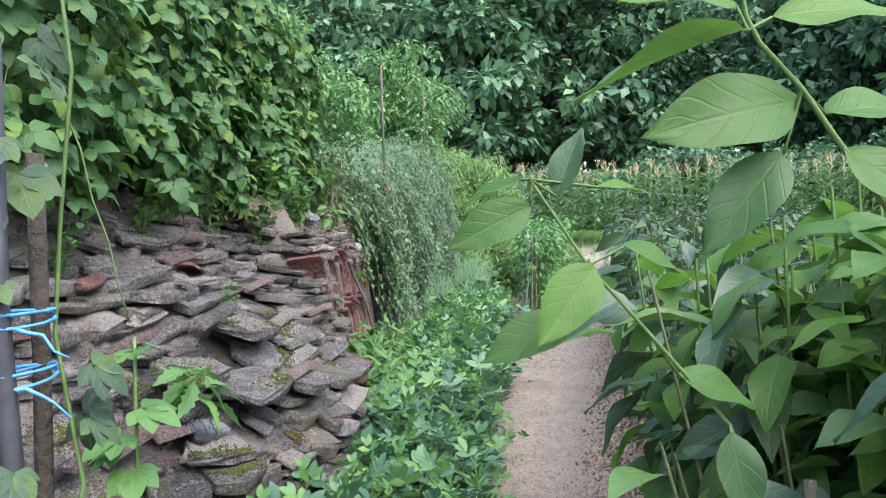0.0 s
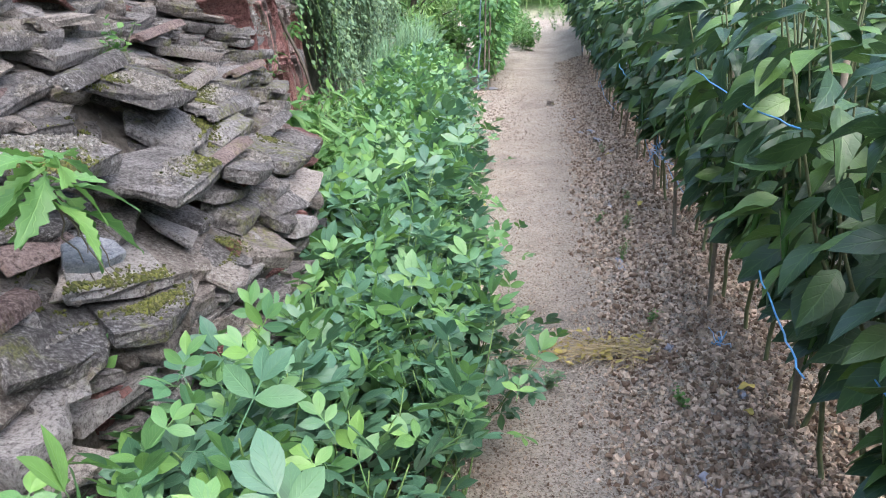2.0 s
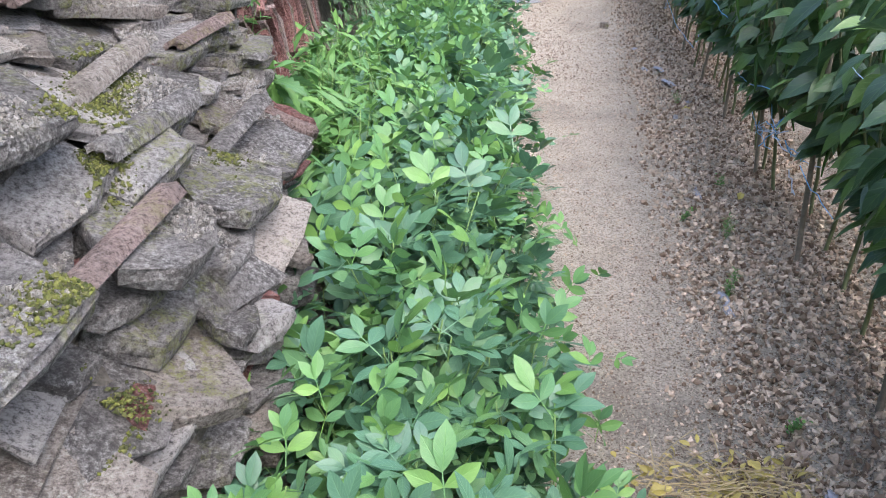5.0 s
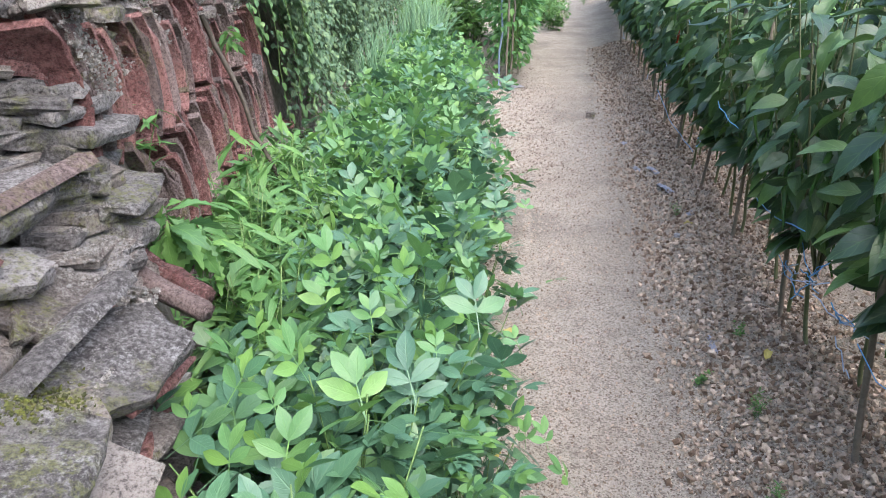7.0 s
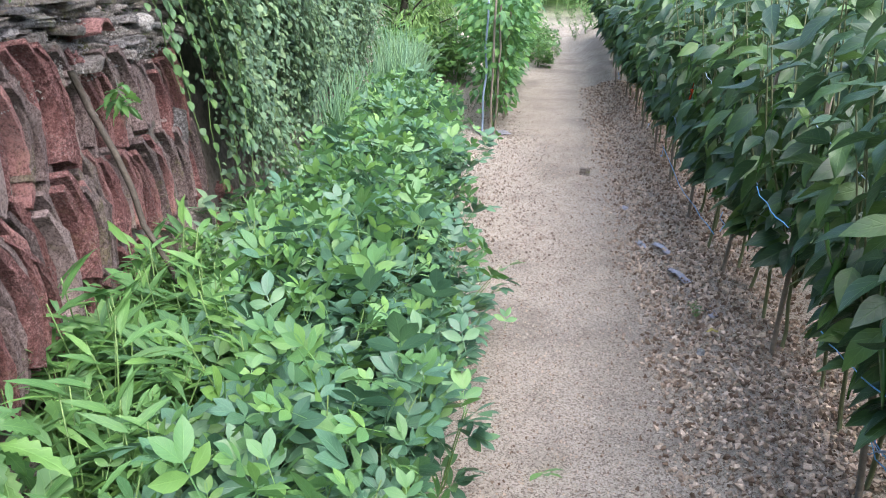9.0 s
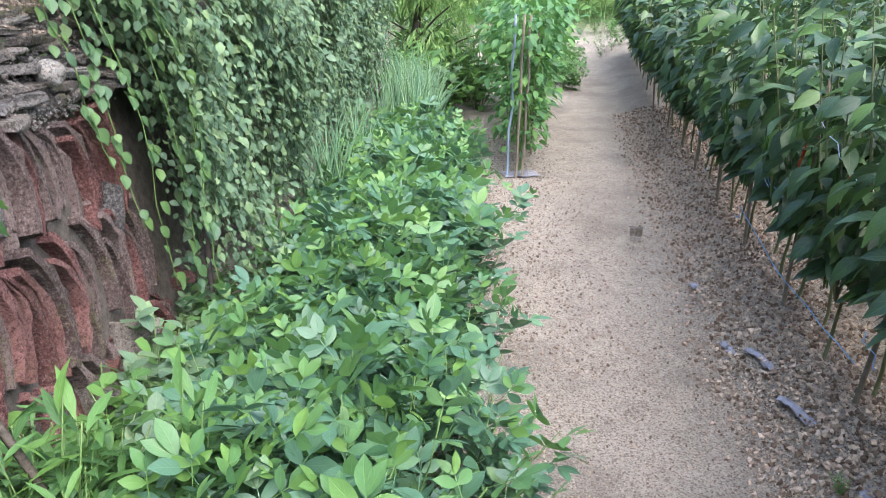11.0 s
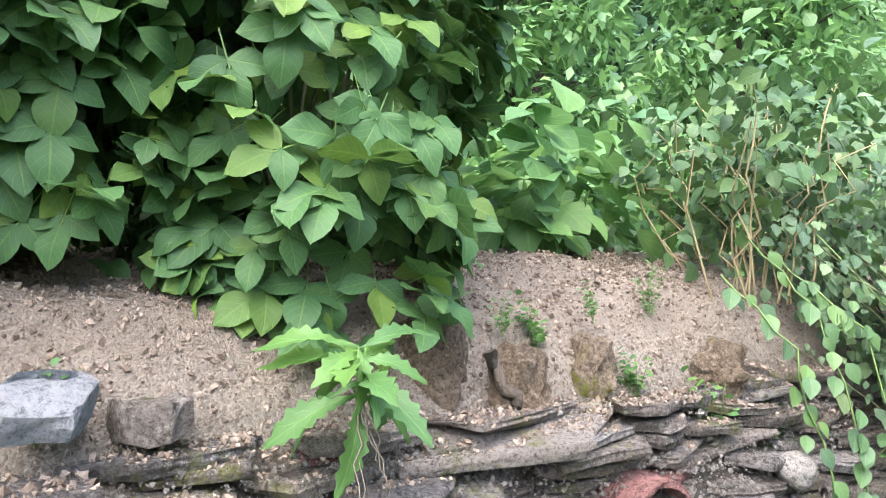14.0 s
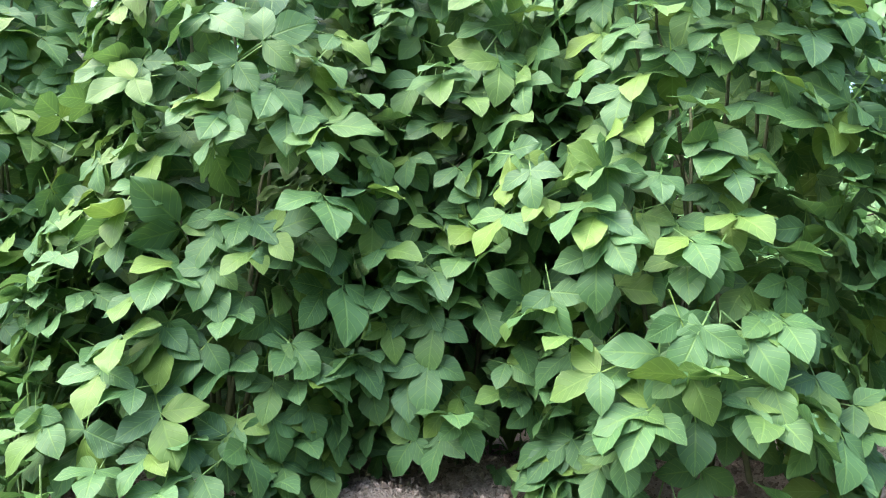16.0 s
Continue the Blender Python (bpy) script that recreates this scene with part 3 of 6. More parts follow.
    # broken pan tiles lying on the slope, edge up
    for i in range(54):
        y, d = r.uniform(0.6, 4.3), r.uniform(0.05, 0.85)
        x = float(wall_x(y)) - d
        zz = float(ground_z(x, y)) + 0.07
        if i % 3:
            m = pose(x, y, zz, r.normal(0, 6), r.normal(35, 12), r.normal(0, 12)) @ Matrix.Diagonal((0.07, r.uniform(0.2, 0.46), 0.02, 1))
            part("tile_shard", pools[2 if i % 5 == 1 else 1][r.integers(12)], wall, "", m)
        else:
            m = pose(x, y, zz + 0.02, r.uniform(60, 100), r.normal(0, 8), r.uniform(70, 110)) @ Matrix.Scale(0.6, 4)
            part("roof_tile", shells[i % 4 > 1], wall, "", m)
    # thin slab courses above the stacked tiles, bedded in gravelly mortar
    z = 1.05
    while z < 1.31:
        thick = r.uniform(0.014, 0.032)
        d = np.interp(z, [1.05, 1.15, 1.31], [0.12, 0.17, 0.24])
        y = 4.35
        while y < 7.5:
            ly = r.uniform(0.12, 0.45)
            lx = r.uniform(0.16, 0.28)
            x = float(wall_x(y + ly / 2)) - d - lx * 0.45 + r.uniform(-0.02, 0.05)
            if z > 1.14 or y > 5.9:
                slab(x, y + ly / 2, z + thick / 2, lx, ly * 1.05, thick * r.uniform(0.8, 1.2), 0.3 if y < 5.4 else 0.07, 4)
            y += ly
        z += thick * 1.25
    # overhanging thin slabs along the crest
    y = 4.5
    while y < 7.2:
        ly = r.uniform(0.2, 0.42)
        x = float(wall_x(y + ly / 2)) - 0.34 + r.uniform(-0.03, 0.03)
        slab(x, y + ly / 2, 1.325 + r.uniform(-0.015, 0.015), 0.2, ly, r.uniform(0.016, 0.026), 0.04, 3)
        y += ly * 0.97
    # foot stones below the tiles
    for i in range(26):
        y = r.uniform(4.5, 7.6)
        slab(float(wall_x(y)) - 0.06 + r.uniform(-0.06, 0.05), y, r.uniform(0.05, 0.3), 0.22, r.uniform(0.14, 0.3), r.uniform(0.05, 0.11), 0.25, 10)
    # roof tiles stacked on edge, their ends outwards
    red = [arc_tile("roof_tile", TILE, rad, sp, th, 0.2, 8) for rad, sp, th in ((0.30, 78, 0.022), (0.35, 66, 0.026), (0.26, 88, 0.02), (0.31, 76, 0.03))]
    dull = [arc_tile("roof_tile", DARKTILE, rad, sp, th, 0.2, 8) for rad, sp, th in ((0.30, 78, 0.03), (0.35, 66, 0.022), (0.27, 86, 0.026))]
    for z0, d0, ya, yb, lean in ((0.27, 0.0, 4.62, 7.3, 2), (0.64, 0.04, 4.52, 7.3, 3), (0.99, 0.11, 4.4, 7.3, 4)):
        y = ya
        while y < yb:
            wave_ = 0.5 + 0.5 * math.sin(y * 5.1 + z0 * 9)
            pool = red if r.uniform() < 0.25 + 0.45 * wave_ else dull
            x = float(wall_x(y)) - d0 - 0.1 + 0.02 * math.sin(y * 9) + r.uniform(-0.035, 0.025)
            k = r.uniform(0.72, 1.0)
            x -= 0.11 * max(0.0, 1 - (y - ya) / 0.3)
            m = pose(x, y, z0 - 0.11 * float(smooth(5.4, 6.4, y)) + 0.05 * math.sin(y * 3.3) + r.uniform(-0.05, 0.05), lean + 7 * math.sin(y * 2.6 + z0 * 4) + r.normal(0, 1.8), r.normal(-8, 1.5), r.normal(0, 2)) @ Matrix.Diagonal((1, 1, k, 1))
            part("roof_tile", pool[r.integers(len(pool))], wall, "", m)
            if r.uniform() < 0.07:
                lay(pose(x - 0.02, y + 0.03, z0 + r.uniform(-0.12, 0.12), 90 + r.normal(0, 8), r.normal(0, 8), r.normal(0, 8)) @ Matrix.Diagonal((0.22, r.uniform(0.12, 0.3), 0.045, 1)), 0.1, False)
                y += 0.03
            y += r.uniform(0.026, 0.046)
    part("roof_tile", shells[0], wall, "", pose(-0.90, 6.42, 1.2, 90, 0, 178) @ Matrix.Scale(0.62, 4))
    part("roof_tile", shells[0], wall, "", pose(-0.9, 6.25, 1.13, 40, 0, 85) @ Matrix.Scale(0.6, 4))
    part("roof_tile", shells[1], wall, "", pose(-0.92, 5.95, 1.08, 90, 0, 95) @ Matrix.Scale(0.9, 4))
    for k, g in enumerate(rest):
        tagged(part("rubble_stone", g.mesh("rubble_stone", kinds[k][1], False), wall), kind="stuff")
    return BVHTree.FromPolygons(np.concatenate(solid.v).tolist(), np.concatenate(solid.f).tolist())


SOLID = build_wall()


# ---------------------------------------------------------------- peanut row beside the wall
def leaflets(length=0.06):
    """Compound leaf of four leaflets on a stalk along +y."""
    g = Geo()
    base = leaf(length, length * 0.46, 6, 2, 0.5, 0.16, 0.14, tip=0.04)
    for y0, a in ((0.050, -62), (0.050, 62), (0.075, -24), (0.075, 24)):
        a += rng.normal(0, 7)
        d = np.array([[math.sin(radians(a)), math.cos(radians(a)), rng.uniform(-0.1, 0.28)]])
        nn = np.array([[rng.normal(0, 0.25), rng.normal(0, 0.25), 1.0]])
        scatter(g, base, [[0, y0, 0.0]], d, nn, [rng.uniform(0.85, 1.12)])
    w = 0.0012
    g.add([[-w, 0, 0], [w, 0, 0], [w, 0.076, 0.001], [-w, 0.076, 0.001]], [[0, 1, 2, 3]])
    return g


def build_peanuts():
    tops = [leaflets(rng.uniform(0.062, 0.086)) for _ in range(6)]
    meshes = [g.mesh("leaf", PEANUT) for g in tops]
    tips = [g.mesh("leaf", PEANUTTIP) for g in tops]
    bases = [(np.concatenate(g.v), np.concatenate(g.f), np.concatenate(g.u)) for g in tops]
    protos = []
    for k in range(7):
        h = rng.uniform(0.47, 0.6)
        ob = thing("peanut_plant", (0, 0, -20), "green peanut plant with four-part leaves growing in a row", "plant", "peanut row")
        stems, low, crest = Geo(), Geo(), Geo()
        for s in range(6):
            d = rand_dirs(1, 55, 85)[0]
            tip = d * h * rng.uniform(0.75, 1.0)
            pts = bend((rng.normal(0, 0.015), rng.normal(0, 0.015), 0), tip, 0.0, 5, 0.006)
            tube(stems, pts, 0.0032, 0.0018, 4)
            for q in range(8):
                t = rng.uniform(0.3, 1.0)
                p = pts[0] * (1 - t) + tip * t
                dd = rand_dirs(1, 5, 45)
                scatter(low, bases[rng.integers(6)], [p], dd, UP + rng.normal(0, 0.25, (1, 3)), [rng.uniform(0.8, 1.1)])
            for q in range(1):
                t = rng.uniform(0.9, 1.03)
                dd = rand_dirs(1, 15, 70)[0]
                part("leaf", (tips if s < 4 else meshes)[rng.integers(6)], ob, "", place(tip * t, dd, UP + rng.normal(0, 0.25, 3), rng.uniform(0.8, 1.15)))
        part("stem", stems.mesh("stem", STEM), ob)
        for s in range(7):
            d = rand_dirs(1, 55, 86)[0]
            scatter(crest, bases[rng.integers(6)], [d * h * rng.uniform(0.85, 1.0)], rand_dirs(1, 25, 75), UP + rng.normal(0, 0.3, (1, 3)), [rng.uniform(0.6, 0.9)])
        part("young_foliage", crest.mesh("young_foliage", PEANUTTIP), ob)
        part("foliage", low.mesh("foliage", PEANUT), ob)
        protos.append(ob)
    y = 1.55
    first = set()
    while y < 10.4:
        right = float(row_x(y)) + float(np.interp(y, [1.5, 2.2, 2.5, 8.6, 10.3], [-0.02, 0.03, 0.25, 0.25, 0.08]))
        left = max(float(wall_x(y)) + 0.07, float(row_x(y)) - float(np.interp(y, [4.0, 4.4, 5.5, 6.5], [0.6, 0.22, 0.26, 0.36])))
        for off in np.linspace(-1, 1, max(3, round((right - left) / 0.155))):
            x = left + (right - left) * (off + 1) / 2 + rng.normal(0, 0.025)
            yy = y + rng.normal(0, 0.035)
            x = max(x, float(wall_x(yy)) + 0.07)
            k = rng.integers(7)
            sc = rng.uniform(0.85, 1.12) * (0.85 if abs(off) > 0.8 else 1.0)
            m = pose(x, yy, float(ground_z(x, yy)) - 0.005, rng.normal(0, 5), rng.normal(0, 5) + 13 * off, rng.uniform(0, 360)) @ Matrix.Scale(sc, 4)
            if k not in first:
                first.add(k)
                protos[k].matrix_basis = m
            else:
                copy_thing(protos[k], m @ Matrix.Diagonal(tuple(1 / v for v in protos[k].scale) + (1,)))
        y += 0.162


build_peanuts()


# ---------------------------------------------------------------- pepper field
def fruit_mesh(mat):
    g = Geo()
    t = np.linspace(0, 1, 8)
    pts = np.stack([0.012 * np.sin(t * 2.2), np.zeros(8), -0.13 * t - 0.02], -1)
    tube(g, pts, 0.0095, 0.0025, 6)
    tube(g, [[0, 0, 0.012], [0.002, 0, -0.006], [0, 0, -0.021]], 0.0018, 0.004, 4)
    return g.mesh("pepper", mat)


def pepper_frame(h, wide, n_leaf, seed):
    """Branch tubes and leaf places of one pepper plant."""
    r = np.random.default_rng(seed)
    stems = Geo()
    tube(stems, bend((0, 0, 0), (r.normal(0, 0.02), r.normal(0, 0.02), 0.27), 0, 4, 0.004), 0.0075, 0.0065, 6)
    P, D, F = [], [], []
    for b in range(7):
        az = b * 2.4 + r.uniform(-0.4, 0.4)
        out = wide * r.uniform(0.55, 1.0)
        top = np.array([math.cos(az) * out, math.sin(az) * out, h * r.uniform(0.8, 1.02)])
        mid = np.array([top[0] * 0.62, top[1] * 0.62, 0.27 + (top[2] - 0.27) * 0.45])
        tube(stems, np.concatenate([bend((0, 0, 0.26), mid, 0, 3), bend(mid, top, 0, 4)[1:]]), 0.005, 0.0022, 5)
        m = n_leaf // 7
        for q in range(m):
            t = 0.02 + 0.98 * (q + r.uniform(0, 0.8)) / m
            base = np.array([0, 0, 0.37])
            p = base * (1 - 2 * t) + mid * 2 * t if t < 0.5 else mid * (2 - 2 * t) + top * (2 * t - 1)
            a = r.uniform(0, 2 * np.pi)
            side = np.array([math.cos(a), math.sin(a), 0])
            side = side + unit(np.array([p[0], p[1], 0.0]) + 1e-4) * 0.8
            el = (r.uniform(-1.3, 0.1) if t < 0.8 else r.uniform(-0.8, 0.4)) * min(1.0, max(0.1, p[2] - 0.25) / 0.5)
            P.append(p + unit(side) * r.uniform(0.02, 0.07))
            D.append(unit(side) + np.array([0, 0, el]))
            if q % 3 == 0 and 0.05 < t < 0.8:
                F.append(p + unit(side) * r.uniform(0.03, 0.08))
    return stems, np.array(P), np.array(D), F


def build_peppers():
    base = [leaf(0.135, 0.056, 8, 4, 0.36, 0.3, 0.3, tip=0.0, wave=0.09), leaf(0.115, 0.048, 8, 4, 0.38, 0.2, 0.42, tip=0.0, wave=0.12), leaf(0.155, 0.06, 8, 4, 0.34, 0.4, 0.24, tip=0.0, wave=0.08)]
    lows = [leaf(0.13, 0.06, 6, 2, 0.36, 0.3, 0.32, tip=0.0), leaf(0.115, 0.055, 6, 2, 0.38, 0.2, 0.38, tip=0.0)]
    meshes = [Geo().add(*b).mesh("leaf", PEPPER) for b in base]
    fruit, redfruit = fruit_mesh(CHILI), fruit_mesh(REDCHILI)
    label = "leafy green chili pepper plant hung with long green peppers"
    near, far = [], []
    for k in range(4):
        stems, P, D, F = pepper_frame(rng.uniform(1.26, 1.4), 0.28, 182, 60 + k)
        ob = thing("pepper_plant", (0, 0, -20), label, "plant", "pepper rows")
        part("stem", stems.mesh("stem", DARKSTEM), ob)
        inner = Geo()
        outer = np.argsort(-np.linalg.norm(P[:, :2], axis=1) + rng.uniform(0, 0.12, len(P)))
        for i in outer[:20]:
            part("leaf", meshes[rng.integers(3)], ob, "", place(P[i], D[i], UP + rng.normal(0, 0.4, 3), rng.uniform(0.75, 1.1)))
        rest = outer[20:]
        scatter(inner, lows[k % 2], P[rest], D[rest], UP + rng.normal(0, 0.5, (len(rest), 3)), rng.uniform(0.7, 1.15, len(rest)))
        part("foliage", inner.mesh("foliage", PEPPER), ob)
        pick = rng.permutation(len(F))[:16]
        for i, j in enumerate(pick):
            part("pepper", redfruit if (k == 1 and i == 3) else fruit, ob, "", Matrix.Translation(F[j]) @ pose(0, 0, 0, rng.normal(0, 9), rng.normal(0, 9), rng.uniform(0, 360)) @ Matrix.Scale(rng.uniform(0.8, 1.2), 4))
        near.append(ob)
    for k in range(4):
        stems, P, D, F = pepper_frame(rng.uniform(1.26, 1.4), 0.34, 252, 80 + k)
        ob = thing("pepper_plant", (0, 0, -20), label, "plant", "pepper rows")
        part("stem", stems.mesh("stem", DARKSTEM), ob)
        g = Geo()
        scatter(g, lows[k % 2], P, D, UP + rng.normal(0, 0.35, P.shape), rng.uniform(0.8, 1.15, len(P)))
        part("foliage", g.mesh("foliage", PEPPER), ob)
        far.append(ob)
    used = set()

    def put(pool, k, m):
        ob = pool[k]
        if ob.name not in used:
            used.add(ob.name)
            ob.matrix_basis = m
        else:
            copy_thing(ob, m @ Matrix.Diagonal(tuple(1 / v for v in ob.scale) + (1,)))

    for row in range(7):
        y = 0.78 if row == 0 else -1.5 + rng.uniform(0, 0.3)
        while y < 16.5:
            x = pepper_x(y) + row * 0.93 + 0.05 + rng.normal(0, 0.025)
            pool = near if row == 0 and y < 8.5 else far
            sc = rng.uniform(0.94, 1.07)
            m = pose(x, y, float(ground_z(x, y)) - 0.01, rng.normal(0, 2.5), rng.normal(0, 2.5), rng.uniform(0, 360)) @ Matrix.Scale(sc, 4)
            put(pool, rng.integers(4), m)
            y += ((0.22 if y < 3 else 0.27) if row == 0 else 0.38 + 0.07 * row) * rng.uniform(0.9, 1.1)


build_peppers()


def build_stakes():
    g = Geo()
    tube(g, bend((0, 0, -0.15), (0, 0, 1.0), 0, 5, 0.004), 0.0095, 0.008, 6)
    ob = thing("garden_stake", (0, 0, 0), "weathered wooden stake driven in beside the pepper plants", "stake", "pepper stakes")
    part("pole", g.mesh("pole", STAKE), ob)
    y, first = 0.9, True
    while y < 13:
        x = pepper_x(y) - 0.03 + rng.normal(0, 0.025)
        m = pose(x, y, float(ground_z(x, y)), rng.normal(0, 3), rng.normal(0, 3), 0)
        if first:
            ob.matrix_basis, first = m, False
        else:
            copy_thing(ob, m)
        y += 0.82
    for k in range(26):
        y = 0.9 + k * 0.42 + rng.normal(0, 0.05)
        ln = rng.uniform(0.12, 0.5)
        z = rng.choice([0.3, 0.36, 0.58, 0.85]) + rng.normal(0, 0.03)
        off = rng.uniform(-0.16, 0.0)
        p = np.array([pepper_x(y) + off, y, z])
        q = np.array([pepper_x(y + ln) + off + rng.normal(0, 0.04), y + ln, z + rng.normal(0, 0.06)])
        t = thing("twine", p, "blue plastic twine tied between the pepper stems", "twine", "pepper twine")
        g = Geo()
        tube(g, bend(p * 0, q - p, 0.015, 7, 0.006), 0.0019, 0.0019, 4)
        if k % 3 == 0:
            for e in range(3):
                tube(g, bend(p * 0, rng.normal(0, 0.03, 3), -0.01, 4, 0.004), 0.0016, 0.001, 4)
        part("cord", g.mesh("cord", TWINE if k % 2 else PALETWINE), t)


build_stakes()


for pts in (((2.01, 8.1, 0.33), (1.83, 7.3, 0.27), (1.66, 6.48, 0.30)), ((0.79, 3.05, 0.98), (0.70, 2.55, 0.96), (0.61, 2.15, 0.98)), ((1.39, 5.24, 0.47), (1.32, 4.95, 0.49), (1.25, 4.63, 0.56)), ((0.62, 2.25, 0.66), (0.6, 2.1, 0.6), (0.56, 1.95, 0.58))):
    t_ = thing("twine", pts[0], "long bright blue plastic twine sagging along the pepper row", "twine", "pepper twine")
    g_ = Geo()
    p_ = np.array(pts) - np.array(pts[0])
    k_ = np.linspace(0, 1, 12)
    tube(g_, np.stack([np.interp(k_, [0, 0.5, 1], p_[:, c]) for c in range(3)], -1) + rng.normal(0, 0.002, (12, 3)), 0.0022, 0.0022, 4)
    part("cord", g_.mesh("cord", TWINE), t_)
for x_, y_, z_ in ((1.25, 4.35, 0.41), (1.36, 4.85, 0.33), (1.30, 4.63, 0.39), (0.86, 2.85, 0.2)):
    t_ = thing("twine", (x_, y_, z_), "frayed bundle of pale blue plastic twine on a pepper stem", "twine", "pepper twine")
    for k_ in range(4):
        g_ = Geo()
        q_ = rng.normal(0, 1, 3) * np.array([0.03, 0.075, 0.03])
        tube(g_, bend(-q_, q_, rng.uniform(-0.02, 0.03), 8, 0.005), 0.0024, 0.0018, 4)
        part("cord", g_.mesh("cord", TWINE if k_ % 2 else PALETWINE), t_)


# ---------------------------------------------------------------- big-leaved hedge on the bank
def trifoliate(sizes, n, c, seed):
    """Compound leaf: a middle leaflet along +y and two side leaflets on a short stalk."""
    r = np.random.default_rng(seed)
    g = Geo()
    for size, a, y0 in zip(sizes, (0, 68, -68), (0.028, 0.012, 0.012)):
        blade = leaf(size, size * r.uniform(0.62, 0.74), n, c, 0.42, 0.1, r.uniform(0.1, 0.28), tip=0.0, wave=0.07)
        a = radians(a + r.normal(0, 9))
        d = np.array([[math.sin(a), math.cos(a), r.normal(0, 0.12)]])
        scatter(g, blade, [[0, y0, 0]], d, np.array([[r.normal(0, 0.16), r.normal(0, 0.16), 1.0]]), [1.0])
    w = 0.0015
    g.add([[-w, -0.05, -0.012], [w, -0.05, -0.012], [w, 0.03, 0.001], [-w, 0.03, 0.001]], [[0, 1, 2, 3]])
    return g


def build_hedge():
    meshes = [trifoliate((a, a * 0.92, a * 0.88), 9, 6, 300 + i).mesh("leaf", HEDGE) for i, a in enumerate((0.105, 0.094, 0.115, 0.086, 0.1))]
    tri = trifoliate((0.092, 0.085, 0.08), 6, 2, 330)
    lows = (np.concatenate(tri.v), np.concatenate(tri.f), np.concatenate(tri.u))
    for n, (cx, cy, rad, top, low) in enumerate(((-1.38, 5.88, 0.39, 3.0, 1.63), (-1.36, 4.92, 0.40, 3.0, 1.58), (-1.5, 4.2, 0.42, 3.1, 1.62), (-1.55, 3.4, 0.42, 3.1, 1.62), (-1.6, 2.55, 0.45, 3.1, 1.62), (-2.15, 5.4, 0.5, 3.0, 1.66), (-2.2, 4.3, 0.5, 3.1, 1.66), (-1.5, 5.4, 0.36, 3.0, 1.84))):
        z0 = float(ground_z(cx, cy))
        ob = thing("shrub", (cx, cy, z0), "dense shrub with broad dark green leaves on the soil bank", "shrub", "hedge on the bank")
        stems = Geo()
        for s in range(9):
            a = rng.uniform(0, 2 * np.pi)
            out = rad * rng.uniform(0.3, 0.8)
            tube(stems, bend((rng.normal(0, 0.05), rng.normal(0, 0.05), -0.05), (math.cos(a) * out, math.sin(a) * out, (top - z0) * rng.uniform(0.75, 1)), 0, 6, 0.02), 0.007, 0.0025, 5)
        part("stem", stems.mesh("stem", DARKSTEM), ob)
        m = 1150
        az, hz = rng.uniform(0, 2 * np.pi, m), rng.uniform(0, 1, m)
        bulge = rad * (0.78 + 0.3 * np.sin(np.pi * np.clip(hz * 0.9 + 0.12, 0, 1))) * (1 + 0.14 * np.sin(az * 3 + hz * 9 + n))
        inner = rng.uniform(0, 1, m) ** 0.38
        rr = bulge * (0.55 + 0.45 * inner)
        lowz = low - z0 + 0.02 - 0.16 * np.clip(np.cos(az), 0, 1)
        P = np.stack([np.cos(az) * rr, np.sin(az) * rr, lowz + hz * (top - low)], -1)
        out = np.stack([np.cos(az), np.sin(az), np.zeros(m)], -1)
        D = out * rng.uniform(0.1, 0.55, (m, 1)) + rng.normal(0, 0.38, (m, 3)) + np.array([0, 0, -0.55])
        N = out * 1.0 + UP * 0.62 + rng.normal(0, 0.24, (m, 3))
        front = (inner > 0.45) & (np.cos(az) > -0.3)
        take = np.where(front)[0][:215] if n < 3 else np.array([], int)
        for i in take:
            part("leaf", meshes[rng.integers(5)], ob, "", place(P[i], D[i], N[i], rng.uniform(0.7, 1.02)))
        rest = np.setdiff1d(np.arange(m), take)
        g = Geo()
        scatter(g, lows, P[rest], D[rest], N[rest], rng.uniform(0.7, 1.0, len(rest)))
        part("foliage", g.mesh("foliage", HEDGE), ob)


build_hedge()


# ---------------------------------------------------------------- vine curtain over the wall
def curtain_x(y):
    return np.interp(y, [7.0, 7.4, 9, 11, 12.6], [-0.52, -0.36, -0.2, 0.0, 0.1])


